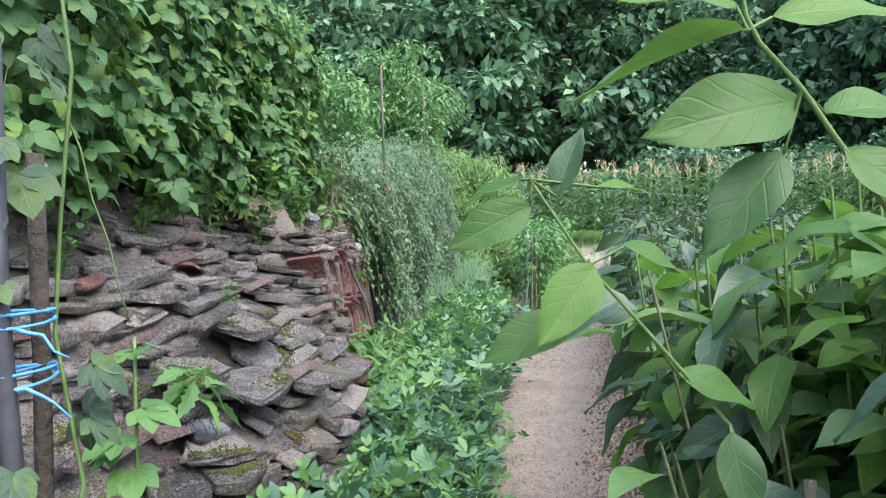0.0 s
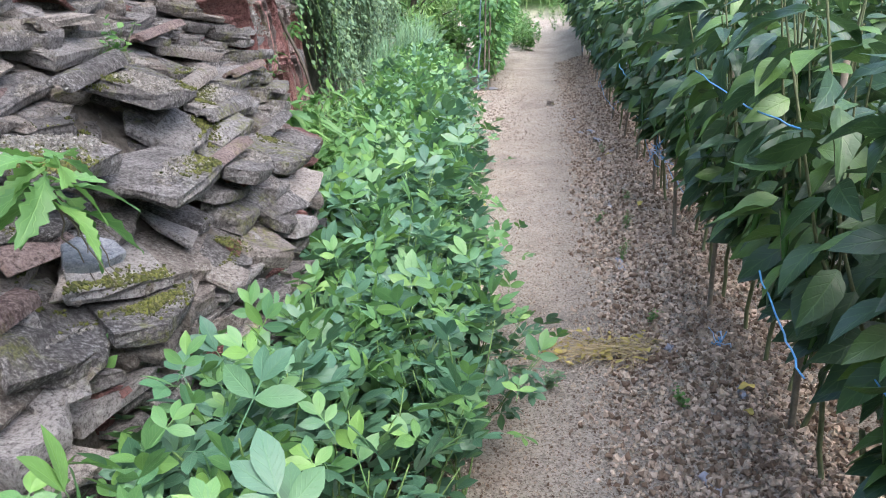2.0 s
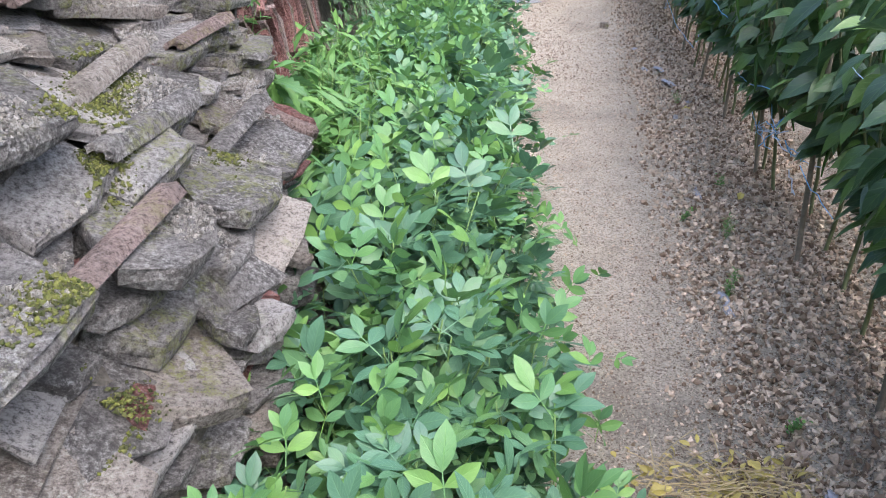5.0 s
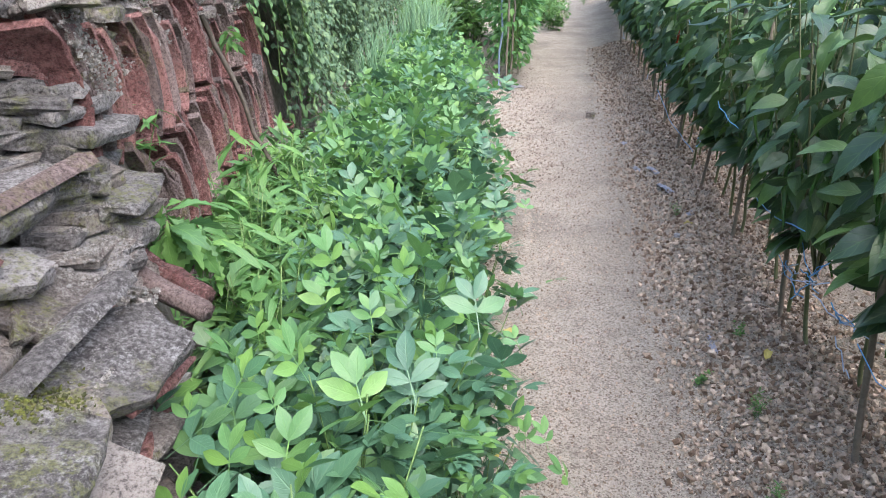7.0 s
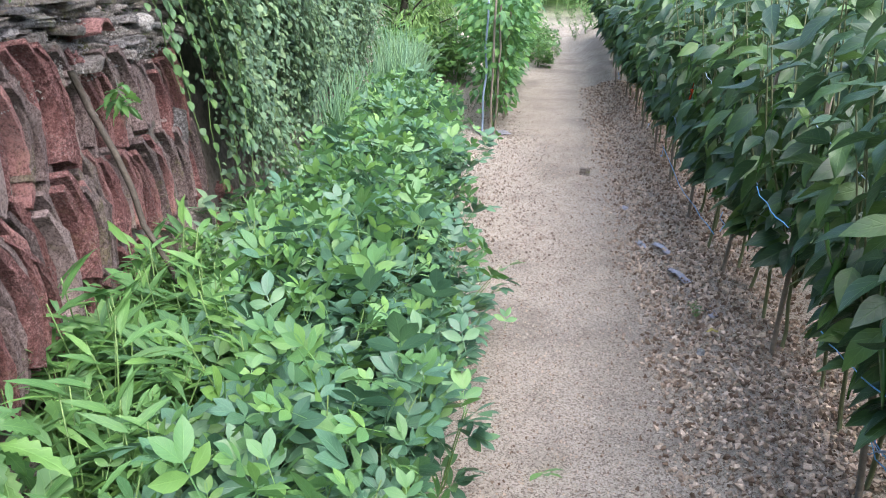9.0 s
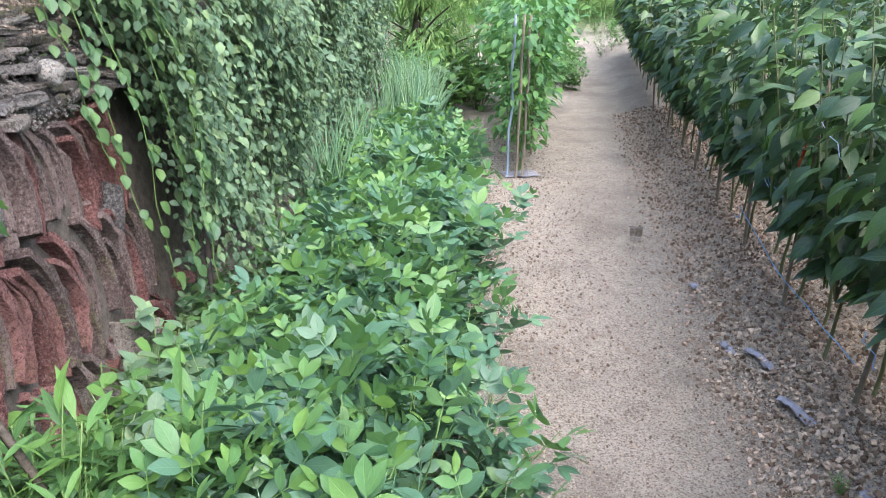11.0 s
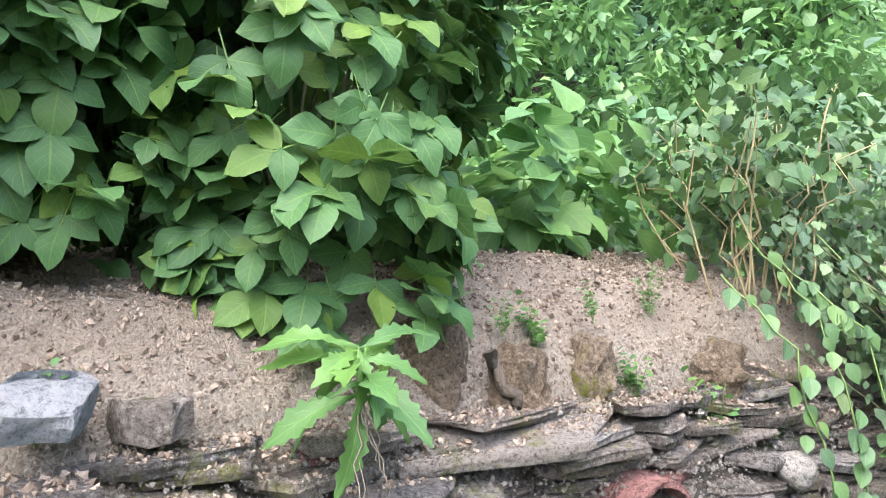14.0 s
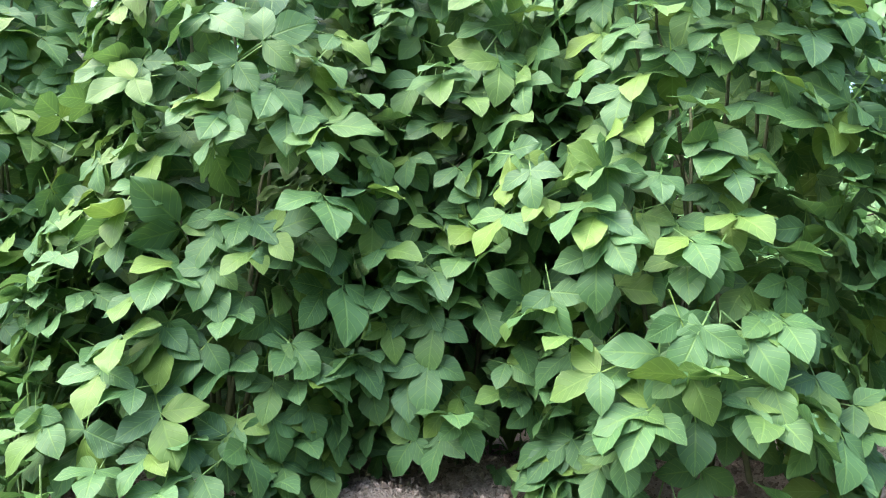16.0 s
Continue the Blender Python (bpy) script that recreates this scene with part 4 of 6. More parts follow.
def build_curtain():
    ob = thing("vine_curtain", (0, 7.1, 0), "curtain of small-leaved vines hanging over the wall", "vine")
    lf = leaf(0.034, 0.026, 3, 2, 0.35, 0.15, 0.25, tip=0.0)
    strands, g = Geo(), Geo()
    P, D, N = [], [], []
    for s in range(520):
        y = 7.2 + 5.4 * rng.uniform() ** 1.1
        top = np.interp(y, [7, 7.5, 9, 11, 12.6], [1.68, 1.9, 2.2, 2.4, 2.4]) + rng.normal(0, 0.12)
        back = rng.uniform(0.3, 1.2)
        bottom = rng.uniform(0.2, 0.9) if rng.uniform() < 0.75 else 1.1
        x0 = float(curtain_x(y))
        n = 9
        t = np.linspace(0, 1, n)
        zz = top + (bottom - top) * t ** 1.15
        xx = x0 - back * (1 - t) ** 2.2 + 0.07 * np.sin(t * 3 + s) - 0.12 * t * t + rng.normal(0, 0.03) + 0.13 * np.sin(y * 5.3 + zz * 2.2) + 0.1 * np.sin(y * 13 - zz * 4)
        yy = y + 0.06 * np.sin(t * 4 + s * 1.7)
        pts = np.stack([xx, yy - 7.1, zz], -1)
        tube(strands, pts[2:], 0.0017, 0.001, 4)
        m = int(30 + 78 * (top - bottom))
        ti = rng.uniform(0, 1, m)
        p = np.stack([np.interp(ti, t, pts[:, c]) for c in range(3)], -1) + rng.normal(0, 0.024, (m, 3))
        P.append(p)
        D.append(np.array([0.55, -0.35, -0.75]) + rng.normal(0, 0.45, (m, 3)))
        N.append(np.array([0.9, -0.3, 0.75]) + rng.normal(0, 0.3, (m, 3)))
    P, D, N = np.concatenate(P), np.concatenate(D), np.concatenate(N)
    scatter(g, lf, P, D, N, rng.uniform(0.55, 1.2, len(P)) * np.where(rng.uniform(0, 1, len(P)) < 0.22, 1.5, 1.0))
    tagged(part("vine_stem", strands.mesh("vine_stem", DARKSTEM), ob), kind="stuff")
    tagged(part("foliage", g.mesh("foliage", VINE), ob), kind="stuff")


build_curtain()


# ---------------------------------------------------------------- trees and the far side
def tree_meshes(seed, h, spread, n, size, droop, mat, aspect=0.45, low=0.18):
    r = np.random.default_rng(seed)
    trunk = Geo()
    tube(trunk, bend((0, 0, -0.3), (r.normal(0, 0.2), r.normal(0, 0.2), h * 0.8), 0, 7, 0.05), h * 0.022, h * 0.006, 8)
    P, D = [], []
    for b in range(26):
        a = b * 2.4 + r.uniform(-0.3, 0.3)
        z0 = h * (low + (0.8 - low) * b / 26)
        out = spread * (1.0 - 0.45 * b / 26) * r.uniform(0.6, 1.1)
        tip = np.array([math.cos(a) * out, math.sin(a) * out, z0 + h * r.uniform(0.08, 0.22)])
        tube(trunk, bend((0, 0, z0), tip, -0.1 * out, 5), h * 0.006, h * 0.0015, 5)
        for c in range(4):
            t = r.uniform(0.35, 1.05)
            cen = np.array([0, 0, z0]) * (1 - t) + tip * t + r.normal(0, 0.1 * spread, 3)
            m = n // 104
            rad = spread * r.uniform(0.14, 0.26)
            q = r.normal(0, 1, (m, 3))
            q = q / np.linalg.norm(q, axis=1, keepdims=True) * r.uniform(0.3, 1, (m, 1)) ** 0.5 * rad * np.array([1, 1, 0.65])
            P.append(cen + q)
            D.append(unit(q) * 0.8 + r.normal(0, 0.5, (m, 3)) + np.array([0, 0, -droop]))
    P, D = np.concatenate(P), np.concatenate(D)
    g = Geo()
    scatter(g, leaf(size, size * aspect, 2, 2, 0.45, 0.2, 0.2, tip=0.0), P, D, UP + r.normal(0, 0.4, P.shape), r.uniform(0.6, 1.3, len(P)))
    return trunk.mesh("trunk", BARK), g.mesh("crown", mat)


def tree(kind, at, trunk, crown, label, group=""):
    ob = thing("tree", at, label, "tree", group)
    part("trunk", trunk, ob)
    part("crown", crown, ob)
    return ob


def build_trees():
    woods = [tree_meshes(100 + k, 11 + 1.5 * k, 3.6, 5200, 0.5, 0.25, WOODS, 0.6) for k in range(3)]
    spots = []
    for a in np.arange(-62, 70, 4.2):
        for dist in (34, 42):
            d = dist + rng.uniform(-3, 3)
            aa = radians(a + rng.uniform(-2, 2))
            spots.append((d * math.sin(aa), d * math.cos(aa)))
    for a in np.arange(80, 290, 17):
        spots.append((30 * math.sin(radians(a)), 30 * math.cos(radians(a))))
    for i, (x, y) in enumerate(spots):
        k = i % 3
        tr = tree("tree", (x, y, float(ground_z(x, y))), *woods[k], "dark green leafy tree in the woods behind the garden", "woods")
        tr.matrix_basis = pose(x, y, float(ground_z(x, y)), 0, 0, rng.uniform(0, 360)) @ Matrix.Scale(rng.uniform(0.8, 1.15), 4)
    for i, a in enumerate(np.arange(-62, 70, 5.0)):
        aa = radians(a + rng.uniform(-1, 1))
        x, y = 52 * math.sin(aa), 52 * math.cos(aa)
        tr = tree("tree", (x, y, 0), *woods[i % 3], "tall dark green leafy tree deep in the woods", "woods")
        tr.matrix_basis = pose(x, y, float(ground_z(x, y)) - 1.0, 0, 0, rng.uniform(0, 360)) @ Matrix.Scale(rng.uniform(1.3, 1.6), 4)
    # lower growth in front of the woods
    bush = tree_meshes(140, 3.4, 2.0, 5200, 0.22, 0.2, WOODS, 0.6)
    for i, a in enumerate(np.arange(-40, 62, 3.4)):
        d = rng.uniform(26, 28) if i % 2 else rng.uniform(29, 31)
        x, y = d * math.sin(radians(a)), d * math.cos(radians(a))
        ob = thing("bush", (x, y, float(ground_z(x, y)) - 0.75), "dark green bush at the edge of the woods", "bush", "wood edge")
        part("trunk", bush[0], ob)
        part("crown", bush[1], ob)
        ob.matrix_basis = pose(x, y, float(ground_z(x, y)) - 0.75, 0, 0, rng.uniform(0, 360)) @ Matrix.Scale(rng.uniform(0.8, 1.2), 4)
    mid = tree_meshes(150, 5.2, 2.1, 10400, 0.17, 0.45, MIDTREE, 0.42)
    tree("tree", (-1.0, 19.0, float(ground_z(-1.0, 19.0))), *mid, "broad tree with light green leaves behind the garden")
    ob = tree("tree", (-4.2, 16.5, float(ground_z(-4.2, 16.5))), *mid, "broad tree with light green leaves behind the garden")
    ob.matrix_basis = pose(-4.2, 16.5, float(ground_z(-4.2, 16.5)), 0, 0, 130)
    willow = tree_meshes(160, 2.5, 0.95, 7280, 0.11, 0.9, LIME, 0.22, 0.02)
    tree("tree", (0.55, 13.6, 0.4), *willow, "young yellow-green tree with narrow drooping leaves")


build_trees()


def build_corn():
    lf = leaf(0.8, 0.075, 7, 2, 0.35, 0.3, 0.5, tip=0.0)
    protos = []
    for k in range(3):
        ob = thing("corn_plant", (0, 0, -20), "tall corn plant with arching leaves and a pale tassel", "corn", "corn patch")
        st, g, ta = Geo(), Geo(), Geo()
        tube(st, bend((0, 0, -0.05), (0, 0, 1.95), 0, 5, 0.01), 0.014, 0.007, 6)
        n = 12
        a = np.arange(n) * np.pi + rng.normal(0, 0.5, n)
        P = np.stack([np.zeros(n), np.zeros(n), np.linspace(0.3, 1.75, n)], -1)
        scatter(g, lf, P, np.stack([np.cos(a), np.sin(a), np.full(n, 0.9)], -1), np.stack([-np.cos(a), -np.sin(a), np.full(n, 1.2)], -1), rng.uniform(0.7, 1.05, n))
        for q in range(7):
            d = rand_dirs(1, 55, 85)[0]
            tube(ta, bend((0, 0, 1.93), np.array([0, 0, 1.93]) + d * 0.26, 0, 3), 0.006, 0.003, 4)
        part("stem", st.mesh("stem", STEM), ob)
        part("foliage", g.mesh("foliage", CORN), ob)
        part("tassel", ta.mesh("tassel", DRYSTEM), ob)
        protos.append(ob)
    used = set()
    for row in range(3):
        for x in np.arange(2.2, 13.5, 0.32):
            xx, yy = x + rng.normal(0, 0.05), 20.6 + row * 0.7 + 0.06 * x + rng.normal(0, 0.06)
            k = int(rng.integers(3))
            m = pose(xx, yy, float(ground_z(xx, yy)), rng.normal(0, 2), rng.normal(0, 2), rng.uniform(0, 360)) @ Matrix.Scale(rng.uniform(0.9, 1.1), 4)
            if k in used:
                copy_thing(protos[k], m @ Matrix.Diagonal(tuple(1 / v for v in protos[k].scale) + (1,)))
            else:
                used.add(k)
                protos[k].matrix_basis = m


build_corn()


# ---------------------------------------------------------------- loose grit, clods and small stones
def build_grit():
    r = np.random.default_rng(11)

    def crumb(seed):
        q = np.random.default_rng(seed + 40)
        v = np.array([[1, 0, 0], [-1, 0, 0], [0, 1, 0], [0, -1, 0], [0, 0, 1], [0, 0, -1]], float) * 0.5 + q.normal(0, 0.14, (6, 3))
        f = np.array([[0, 2, 4], [2, 1, 4], [1, 3, 4], [3, 0, 4], [2, 0, 5], [1, 2, 5], [3, 1, 5], [0, 3, 5]])
        return v, f, np.full((6, 2), 0.5)

    def lump(seed):
        q = np.random.default_rng(seed)
        v = np.array([[x, y, z] for x in (-1, 1) for y in (-1, 1) for z in (-1, 1)], float) * 0.36 + q.normal(0, 0.17, (8, 3))
        v[:, 2] *= 0.75
        return v, np.array([[0, 1, 3, 2], [4, 6, 7, 5], [0, 4, 5, 1], [2, 3, 7, 6], [0, 2, 6, 4], [1, 5, 7, 3]]), np.full((8, 2), 0.5)

    def sow(name, label, category, mat, x, y, size, sink=0.1, on=None, shape=lump):
        z = lie(x, y) + size * (0.4 - sink)
        if on:
            for i in range(len(x)):
                hit = on.ray_cast(Vector((x[i], y[i], 3.0)), Vector((0, 0, -1)))[0]
                z[i] = max(z[i], hit.z + size[i] * 0.25) if hit else z[i]
        g = Geo()
        for k in range(9):
            sel = np.arange(k, len(x), 9)
            n = len(sel)
            scatter(g, shape(k), np.stack([x[sel], y[sel], z[sel]], -1), r.normal(0, 1, (n, 3)), r.normal(0, 1, (n, 3)), size[sel])
        ob = new(name, g.mesh(name, mat, False))
        tagged(ob, label, category, kind="stuff")

    n = 62000
    y = 1.2 + 11.5 * r.uniform(0, 1, n) ** 1.7
    x = pepper_x(y) - 0.1 + r.uniform(-0.3, 0.3, n) + r.normal(0, 0.09, n)
    sow("soil_clods", "brown soil clods strewn along the pepper bed", "soil", CLOD, x, y, 0.006 + 0.022 * r.uniform(0, 1, n) ** 2.8, 0.12, shape=crumb)
    n = 64000
    y = 1.4 + 9.0 * r.uniform(0, 1, n) ** 1.15
    x = row_x(y) + 0.2 + (pepper_x(y) - row_x(y) - 0.1) * r.uniform(0, 1, n)
    sow("grit", "pale grit on the sandy path", "gravel", GRIT, x[::2], y[::2], 0.004 + 0.007 * r.uniform(0, 1, len(x[::2])) ** 3, 0.1, shape=crumb)
    sow("dark_grit", "dark crumbs of soil on the sandy path", "gravel", CLOD, x[1::2], y[1::2], 0.004 + 0.008 * r.uniform(0, 1, len(x[1::2])) ** 3, 0.1, shape=crumb)
    n = 5000
    y = r.uniform(7.0, 12.0, n)
    x = row_x(y) + 0.55 + r.normal(0, 0.3, n)
    sow("dark_crumbs", "dark crumbs of hoed soil round the tomato row", "soil", CRUMB, x, y, 0.005 + 0.016 * r.uniform(0, 1, len(x)) ** 3, 0.15, shape=crumb)
    n = 56000
    y = r.uniform(1.4, 4.3, n)
    x = wall_x(y) - 0.06 - 0.85 * r.uniform(0, 1, n)
    keep = np.sin(x * 17 + y * 9) + np.sin(y * 13 - x * 7) > 0.45
    x, y = x[keep], y[keep]
    n = len(x)
    sow("rubble", "crumbled mortar and gravel between the slabs", "gravel", MORTAR, x, y, 0.004 + 0.011 * r.uniform(0, 1, n) ** 2.2, 0.1, SOLID, crumb)
    cen = np.array([(r.uniform(1.7, 4.1), r.uniform(0.0, 0.42)) for _ in range(15)])
    n = 12000
    pick = cen[r.integers(0, len(cen), n)]
    y = pick[:, 0] + r.normal(0, 0.045, n)
    x = wall_x(y) - pick[:, 1] + r.normal(0, 0.025, n)
    sow("moss", "yellow-green moss cushions between the slabs", "moss", MOSS, x, y, 0.004 + 0.008 * r.uniform(0, 1, n) ** 2, 0.1, SOLID, crumb)
    n = 9000
    y = r.uniform(4.4, 7.3, n)
    z = r.uniform(1.02, 1.33, n)
    x = wall_x(y) - np.interp(z, [1.0, 1.15, 1.33], [0.09, 0.155, 0.25]) + r.normal(-0.028, 0.012, n)
    g = Geo()
    for k in range(9):
        sel = np.arange(k, n, 9)
        scatter(g, crumb(k), np.stack([x[sel], y[sel], z[sel]], -1), r.normal(0, 1, (len(sel), 3)), r.normal(0, 1, (len(sel), 3)), 0.005 + 0.011 * r.uniform(0, 1, len(sel)) ** 2.5)
    tagged(new("mortar_gravel", g.mesh("mortar_gravel", MORTAR, False)), "grey gravelly mortar between the thin slabs", "gravel", kind="stuff")
    n = 22000
    y = r.uniform(4.4, 7.3, n)
    x = wall_x(y) - r.uniform(0.2, 1.1, n)
    sow("bank_crumbs", "crumbs of soil on the bank", "soil", CRUMB, x, y, 0.004 + 0.012 * r.uniform(0, 1, n) ** 3, 0.1, SOLID, crumb)


build_grit()


# ---------------------------------------------------------------- weeds
def weed_protos():
    """Four kinds of wall-foot weed, each a thing with stem and leaves."""
    out = []
    spec = (
        ("weed", "bright green weed with narrow leaves at the wall foot", 0.36, leaf(0.062, 0.012, 4, 2, 0.4, 0.2, 0.35, tip=0.0), 110, 0.3, WEED),
        ("weed", "low green weed with small rounded leaves at the wall foot", 0.22, leaf(0.034, 0.03, 3, 2, 0.55, 0.1, 0.15, tip=0.1), 70, 0.6, WEED),
        ("weed", "green weed with toothed leaves at the wall foot", 0.30, leaf(0.055, 0.03, 6, 2, 0.45, 0.2, 0.3, serr=0.35, tip=0.0), 60, 0.4, WEED),
        ("weed", "dull green herb with oval leaves at the wall foot", 0.28, leaf(0.045, 0.028, 4, 2, 0.45, 0.15, 0.3, tip=0.0), 70, 0.5, VINE),
    )
    for name, label, h, lf, n, wide, mat in spec:
        ob = thing(name, (0, 0, -20), label, "weed", "wall-foot weeds")
        st, g = Geo(), Geo()
        for s in range(5):
            d = rand_dirs(1, 50, 85)[0]
            tip = d * h * rng.uniform(0.6, 1.0)
            tube(st, bend((0, 0, -0.02), tip, 0, 4, 0.004), 0.0018, 0.001, 4)
            m = n // 5
            t = rng.uniform(0.15, 1.0, m)[:, None]
            P = tip * t + rng.normal(0, 0.03 * wide, (m, 3))
            scatter(g, lf, P, rand_dirs(m, -15, 55), UP + rng.normal(0, 0.3, (m, 3)), rng.uniform(0.7, 1.15, m))
        part("stem", st.mesh("stem", STEM), ob)
        part("foliage", g.mesh("foliage", mat), ob)
        out.append(ob)
    return out


WEEDS = weed_protos()
planted = set()


def plant(k, x, y, z, sc, tilt=5.0):
    m = pose(x, y, z, rng.normal(0, tilt), rng.normal(0, tilt), rng.uniform(0, 360)) @ Matrix.Scale(sc, 4)
    if k in planted:
        return copy_thing(WEEDS[k], m @ Matrix.Diagonal(tuple(1 / v for v in WEEDS[k].scale) + (1,)))
    planted.add(k)
    WEEDS[k].matrix_basis = m
    return WEEDS[k]


for i in range(130):
    y = rng.uniform(4.35, 7.9)
    lo, hi = float(wall_x(y)) + 0.0, float(row_x(y)) - 0.2
    x = rng.uniform(lo, max(lo + 0.06, hi))
    low = y > 6.0
    plant(int(rng.choice([0, 1, 2, 3], p=[0.08, 0.47, 0.2, 0.25] if low else [0.42, 0.18, 0.25, 0.15])), x, y, float(ground_z(x, y)), rng.uniform(0.8, 1.4) if low else rng.uniform(1.0, 1.9))
for i in range(30):
    y = rng.uniform(4.8, 6.0)
    x = float(wall_x(y)) + rng.uniform(0.05, 0.22)
    plant(0 if i % 3 else 2, x, y, float(ground_z(x, y)), rng.uniform(1.4, 2.1))
# clover-like growth where the tiles meet the ground
for i in range(18):
    y = rng.uniform(5.7, 6.9)
    x = float(wall_x(y)) + rng.uniform(0.06, 0.24)
    plant(1 if i % 4 else 3, x, y, float(ground_z(x, y)), rng.uniform(1.5, 2.3))
# tufts rooted in the wall and on its crest
for x, y, dz, k, sc in ((-0.78, 5.05, 0.0, 2, 0.6), (-0.84, 5.5, 0.0, 0, 0.6), (-0.93, 6.75, 0.0, 1, 0.8), (-0.9, 6.92, 0.0, 1, 0.9), (-1.0, 6.55, 0, 1, 0.5), (-1.05, 6.3, 0.03, 1, 0.55), (-0.98, 6.85, 0, 3, 0.5),
                        (-1.1, 6.7, 0, 0, 0.4), (-0.86, 7.1, 0, 2, 0.8), (-0.95, 3.3, 0.05, 1, 0.7), (-1.3, 3.2, 0.04, 1, 1.1), (-1.25, 3.9, 0.04, 0, 1.2), (-1.1, 4.35, 0.04, 1, 2.0), (-1.0, 4.6, 0.02, 1, 1.8), (-0.95, 4.75, 0, 2, 1.5), (-1.15, 4.55, 0.05, 1, 2.2),
                        (-1.35, 2.6, 0.04, 1, 1.0), (-0.72, 4.75, 0.0, 0, 1.1), (-1.0, 5.35, 0.0, 1, 0.5), (-0.62, 5.2, 0, 1, 0.9), (-0.7, 1.7, 0.0, 2, 0.6)):
    plant(k, x, y, float(ground_z(x, y)) + dz, sc)
# seedlings on the path and bed
for x, y, k, sc in ((0.95, 4.05, 0, 0.32), (0.84, 3.35, 1, 0.3), (1.02, 4.7, 1, 0.35), (0.72, 2.75, 1, 0.35), (1.1, 4.45, 0, 0.3), (0.36, 3.0, 3, 0.4), (1.25, 4.9, 1, 0.3), (1.5, 6.2, 0, 0.25)):
    plant(k, x, y, float(ground_z(x, y)), sc)
for i in range(40):
    y = rng.uniform(7.9, 10.6)
    x = rng.uniform(float(curtain_x(y)) - 0.05, float(row_x(y)) - 0.22)
    plant(int(rng.choice([0, 1, 2, 3])), x, y, float(ground_z(x, y)), rng.uniform(0.9, 1.5))
# rank growth past the onions and along the field edge
for i in range(34):
    y = rng.uniform(11.7, 14.8)
    x = float(np.interp(y, [9, 15], [0.1, 0.6])) + rng.uniform(-0.12, 0.25)
    plant(int(rng.choice([0, 2, 3])), x, y, float(ground_z(x, y)), rng.uniform(1.8, 2.9))
for i in range(26):
    y = rng.uniform(12.6, 17.0)
    x = rng.uniform(0.7, 1.25)
    plant(int(rng.choice([0, 2, 3])), x, y, float(ground_z(x, y)), rng.uniform(2.0, 3.2))
for i in range(60):
    y = rng.uniform(14.2, 20.4)
    x = pepper_x(y) + rng.uniform(-1.6, 1.6) if y > 16.6 else pepper_x(y) - 1.2 + rng.normal(0, 0.25)
    plant(int(rng.choice([0, 2])), x, y, float(ground_z(x, y)), rng.uniform(1.0, 1.7))


for x, y, z in ((-1.04, 6.45, 1.5), (-1.05, 6.2, 1.48)):
    plant(1, x, y, z, 0.35)


def sow_thistle(at, sc, rz):
    """Rosette of long jagged leaves."""
    ob = thing("sow_thistle", at, "bright green sow thistle with long jagged leaves on the wall", "weed", "wall weeds", rz=rz)
    v, f, u = leaf(0.155, 0.05, 16, 4, 0.62, 0.2, 0.6, serr=0.45, tip=0.04, wave=0.12)
    me = Geo().add(v, f, u).mesh("leaf", WEED)
    for i in range(22):
        a = i * 2.4 + rng.normal(0, 0.35)
        el = rng.uniform(-0.9, 0.9)
        part("leaf", me, ob, "", place((0, 0, 0.004 * i), (math.cos(a), math.sin(a), el), (0.5 + rng.normal(0, 0.4), rng.normal(0, 0.4), 1.0), sc * rng.uniform(0.55, 1.05)))
    for i in range(5):
        g = Geo()
        tube(g, bend((0, 0, 0.02), (0.06 + 0.01 * i, rng.normal(0, 0.035), rng.uniform(-0.2, -0.07) * sc), 0, 8, 0.005), 0.0022, 0.0008, 4)
        part("root", g.mesh("root", STAKE), ob, "dry tangled root")


sow_thistle((-0.86, 5.77, 1.42), 0.88, 0)
sow_thistle((-0.70, 2.1, 0.90), 0.85, 40)
sow_thistle((-0.70, 6.12, 0.92), 0.55, 90)
sow_thistle((-0.60, 4.56, 0.62), 1.05, 200)
sow_thistle((-0.56, 4.72, 0.5), 0.9, 300)


def build_rosettes():
    """Rank tufts of long soft leaves at the wall foot, built three times and then copied."""
    protos, used = [], set()
    for k in range(3):
        ob = thing("leaf_rosette", (0, 0, -20), "bright green rosette of long soft leaves at the wall foot", "weed", "wall-foot rosettes")
        me = [Geo().add(*leaf(ln, ln * wd, 12, 2, 0.62, 0.25, dr, serr=sr, tip=0.06, wave=0.1)).mesh("leaf", WEED) for ln, wd, dr, sr in ((0.22, 0.13, 0.4, 0.35), (0.18, 0.16, 0.55, 0.2), (0.26, 0.1, 0.5, 0.1))]
        for i in range(13):
            a, el = i * 2.4 + rng.normal(0, 0.3), rng.uniform(0.25, 2.2)
            part("leaf", me[(i + k) % 3], ob, "", place((0, 0, 0.003 * i), (math.cos(a), math.sin(a), el), (-0.4 * math.cos(a) + rng.normal(0, 0.2), -0.4 * math.sin(a) + rng.normal(0, 0.2), 1.0), rng.uniform(0.7, 1.15)))
        protos.append(ob)
    for i in range(34):
        y = rng.uniform(4.28, 5.45)
        lo, hi = float(wall_x(y)) + 0.02, float(row_x(y)) - 0.3
        x = rng.uniform(lo, max(lo + 0.08, hi))
        k = i % 3
        m = pose(x, y, float(ground_z(x, y)) + 0.01, rng.normal(0, 6), rng.normal(8, 6), rng.uniform(0, 360)) @ Matrix.Scale(rng.uniform(0.9, 1.45), 4)
        if k in used:
            copy_thing(protos[k], m @ Matrix.Diagonal(tuple(1 / v for v in protos[k].scale) + (1,)))
        else:
            used.add(k)
            protos[k].matrix_basis = m


build_rosettes()


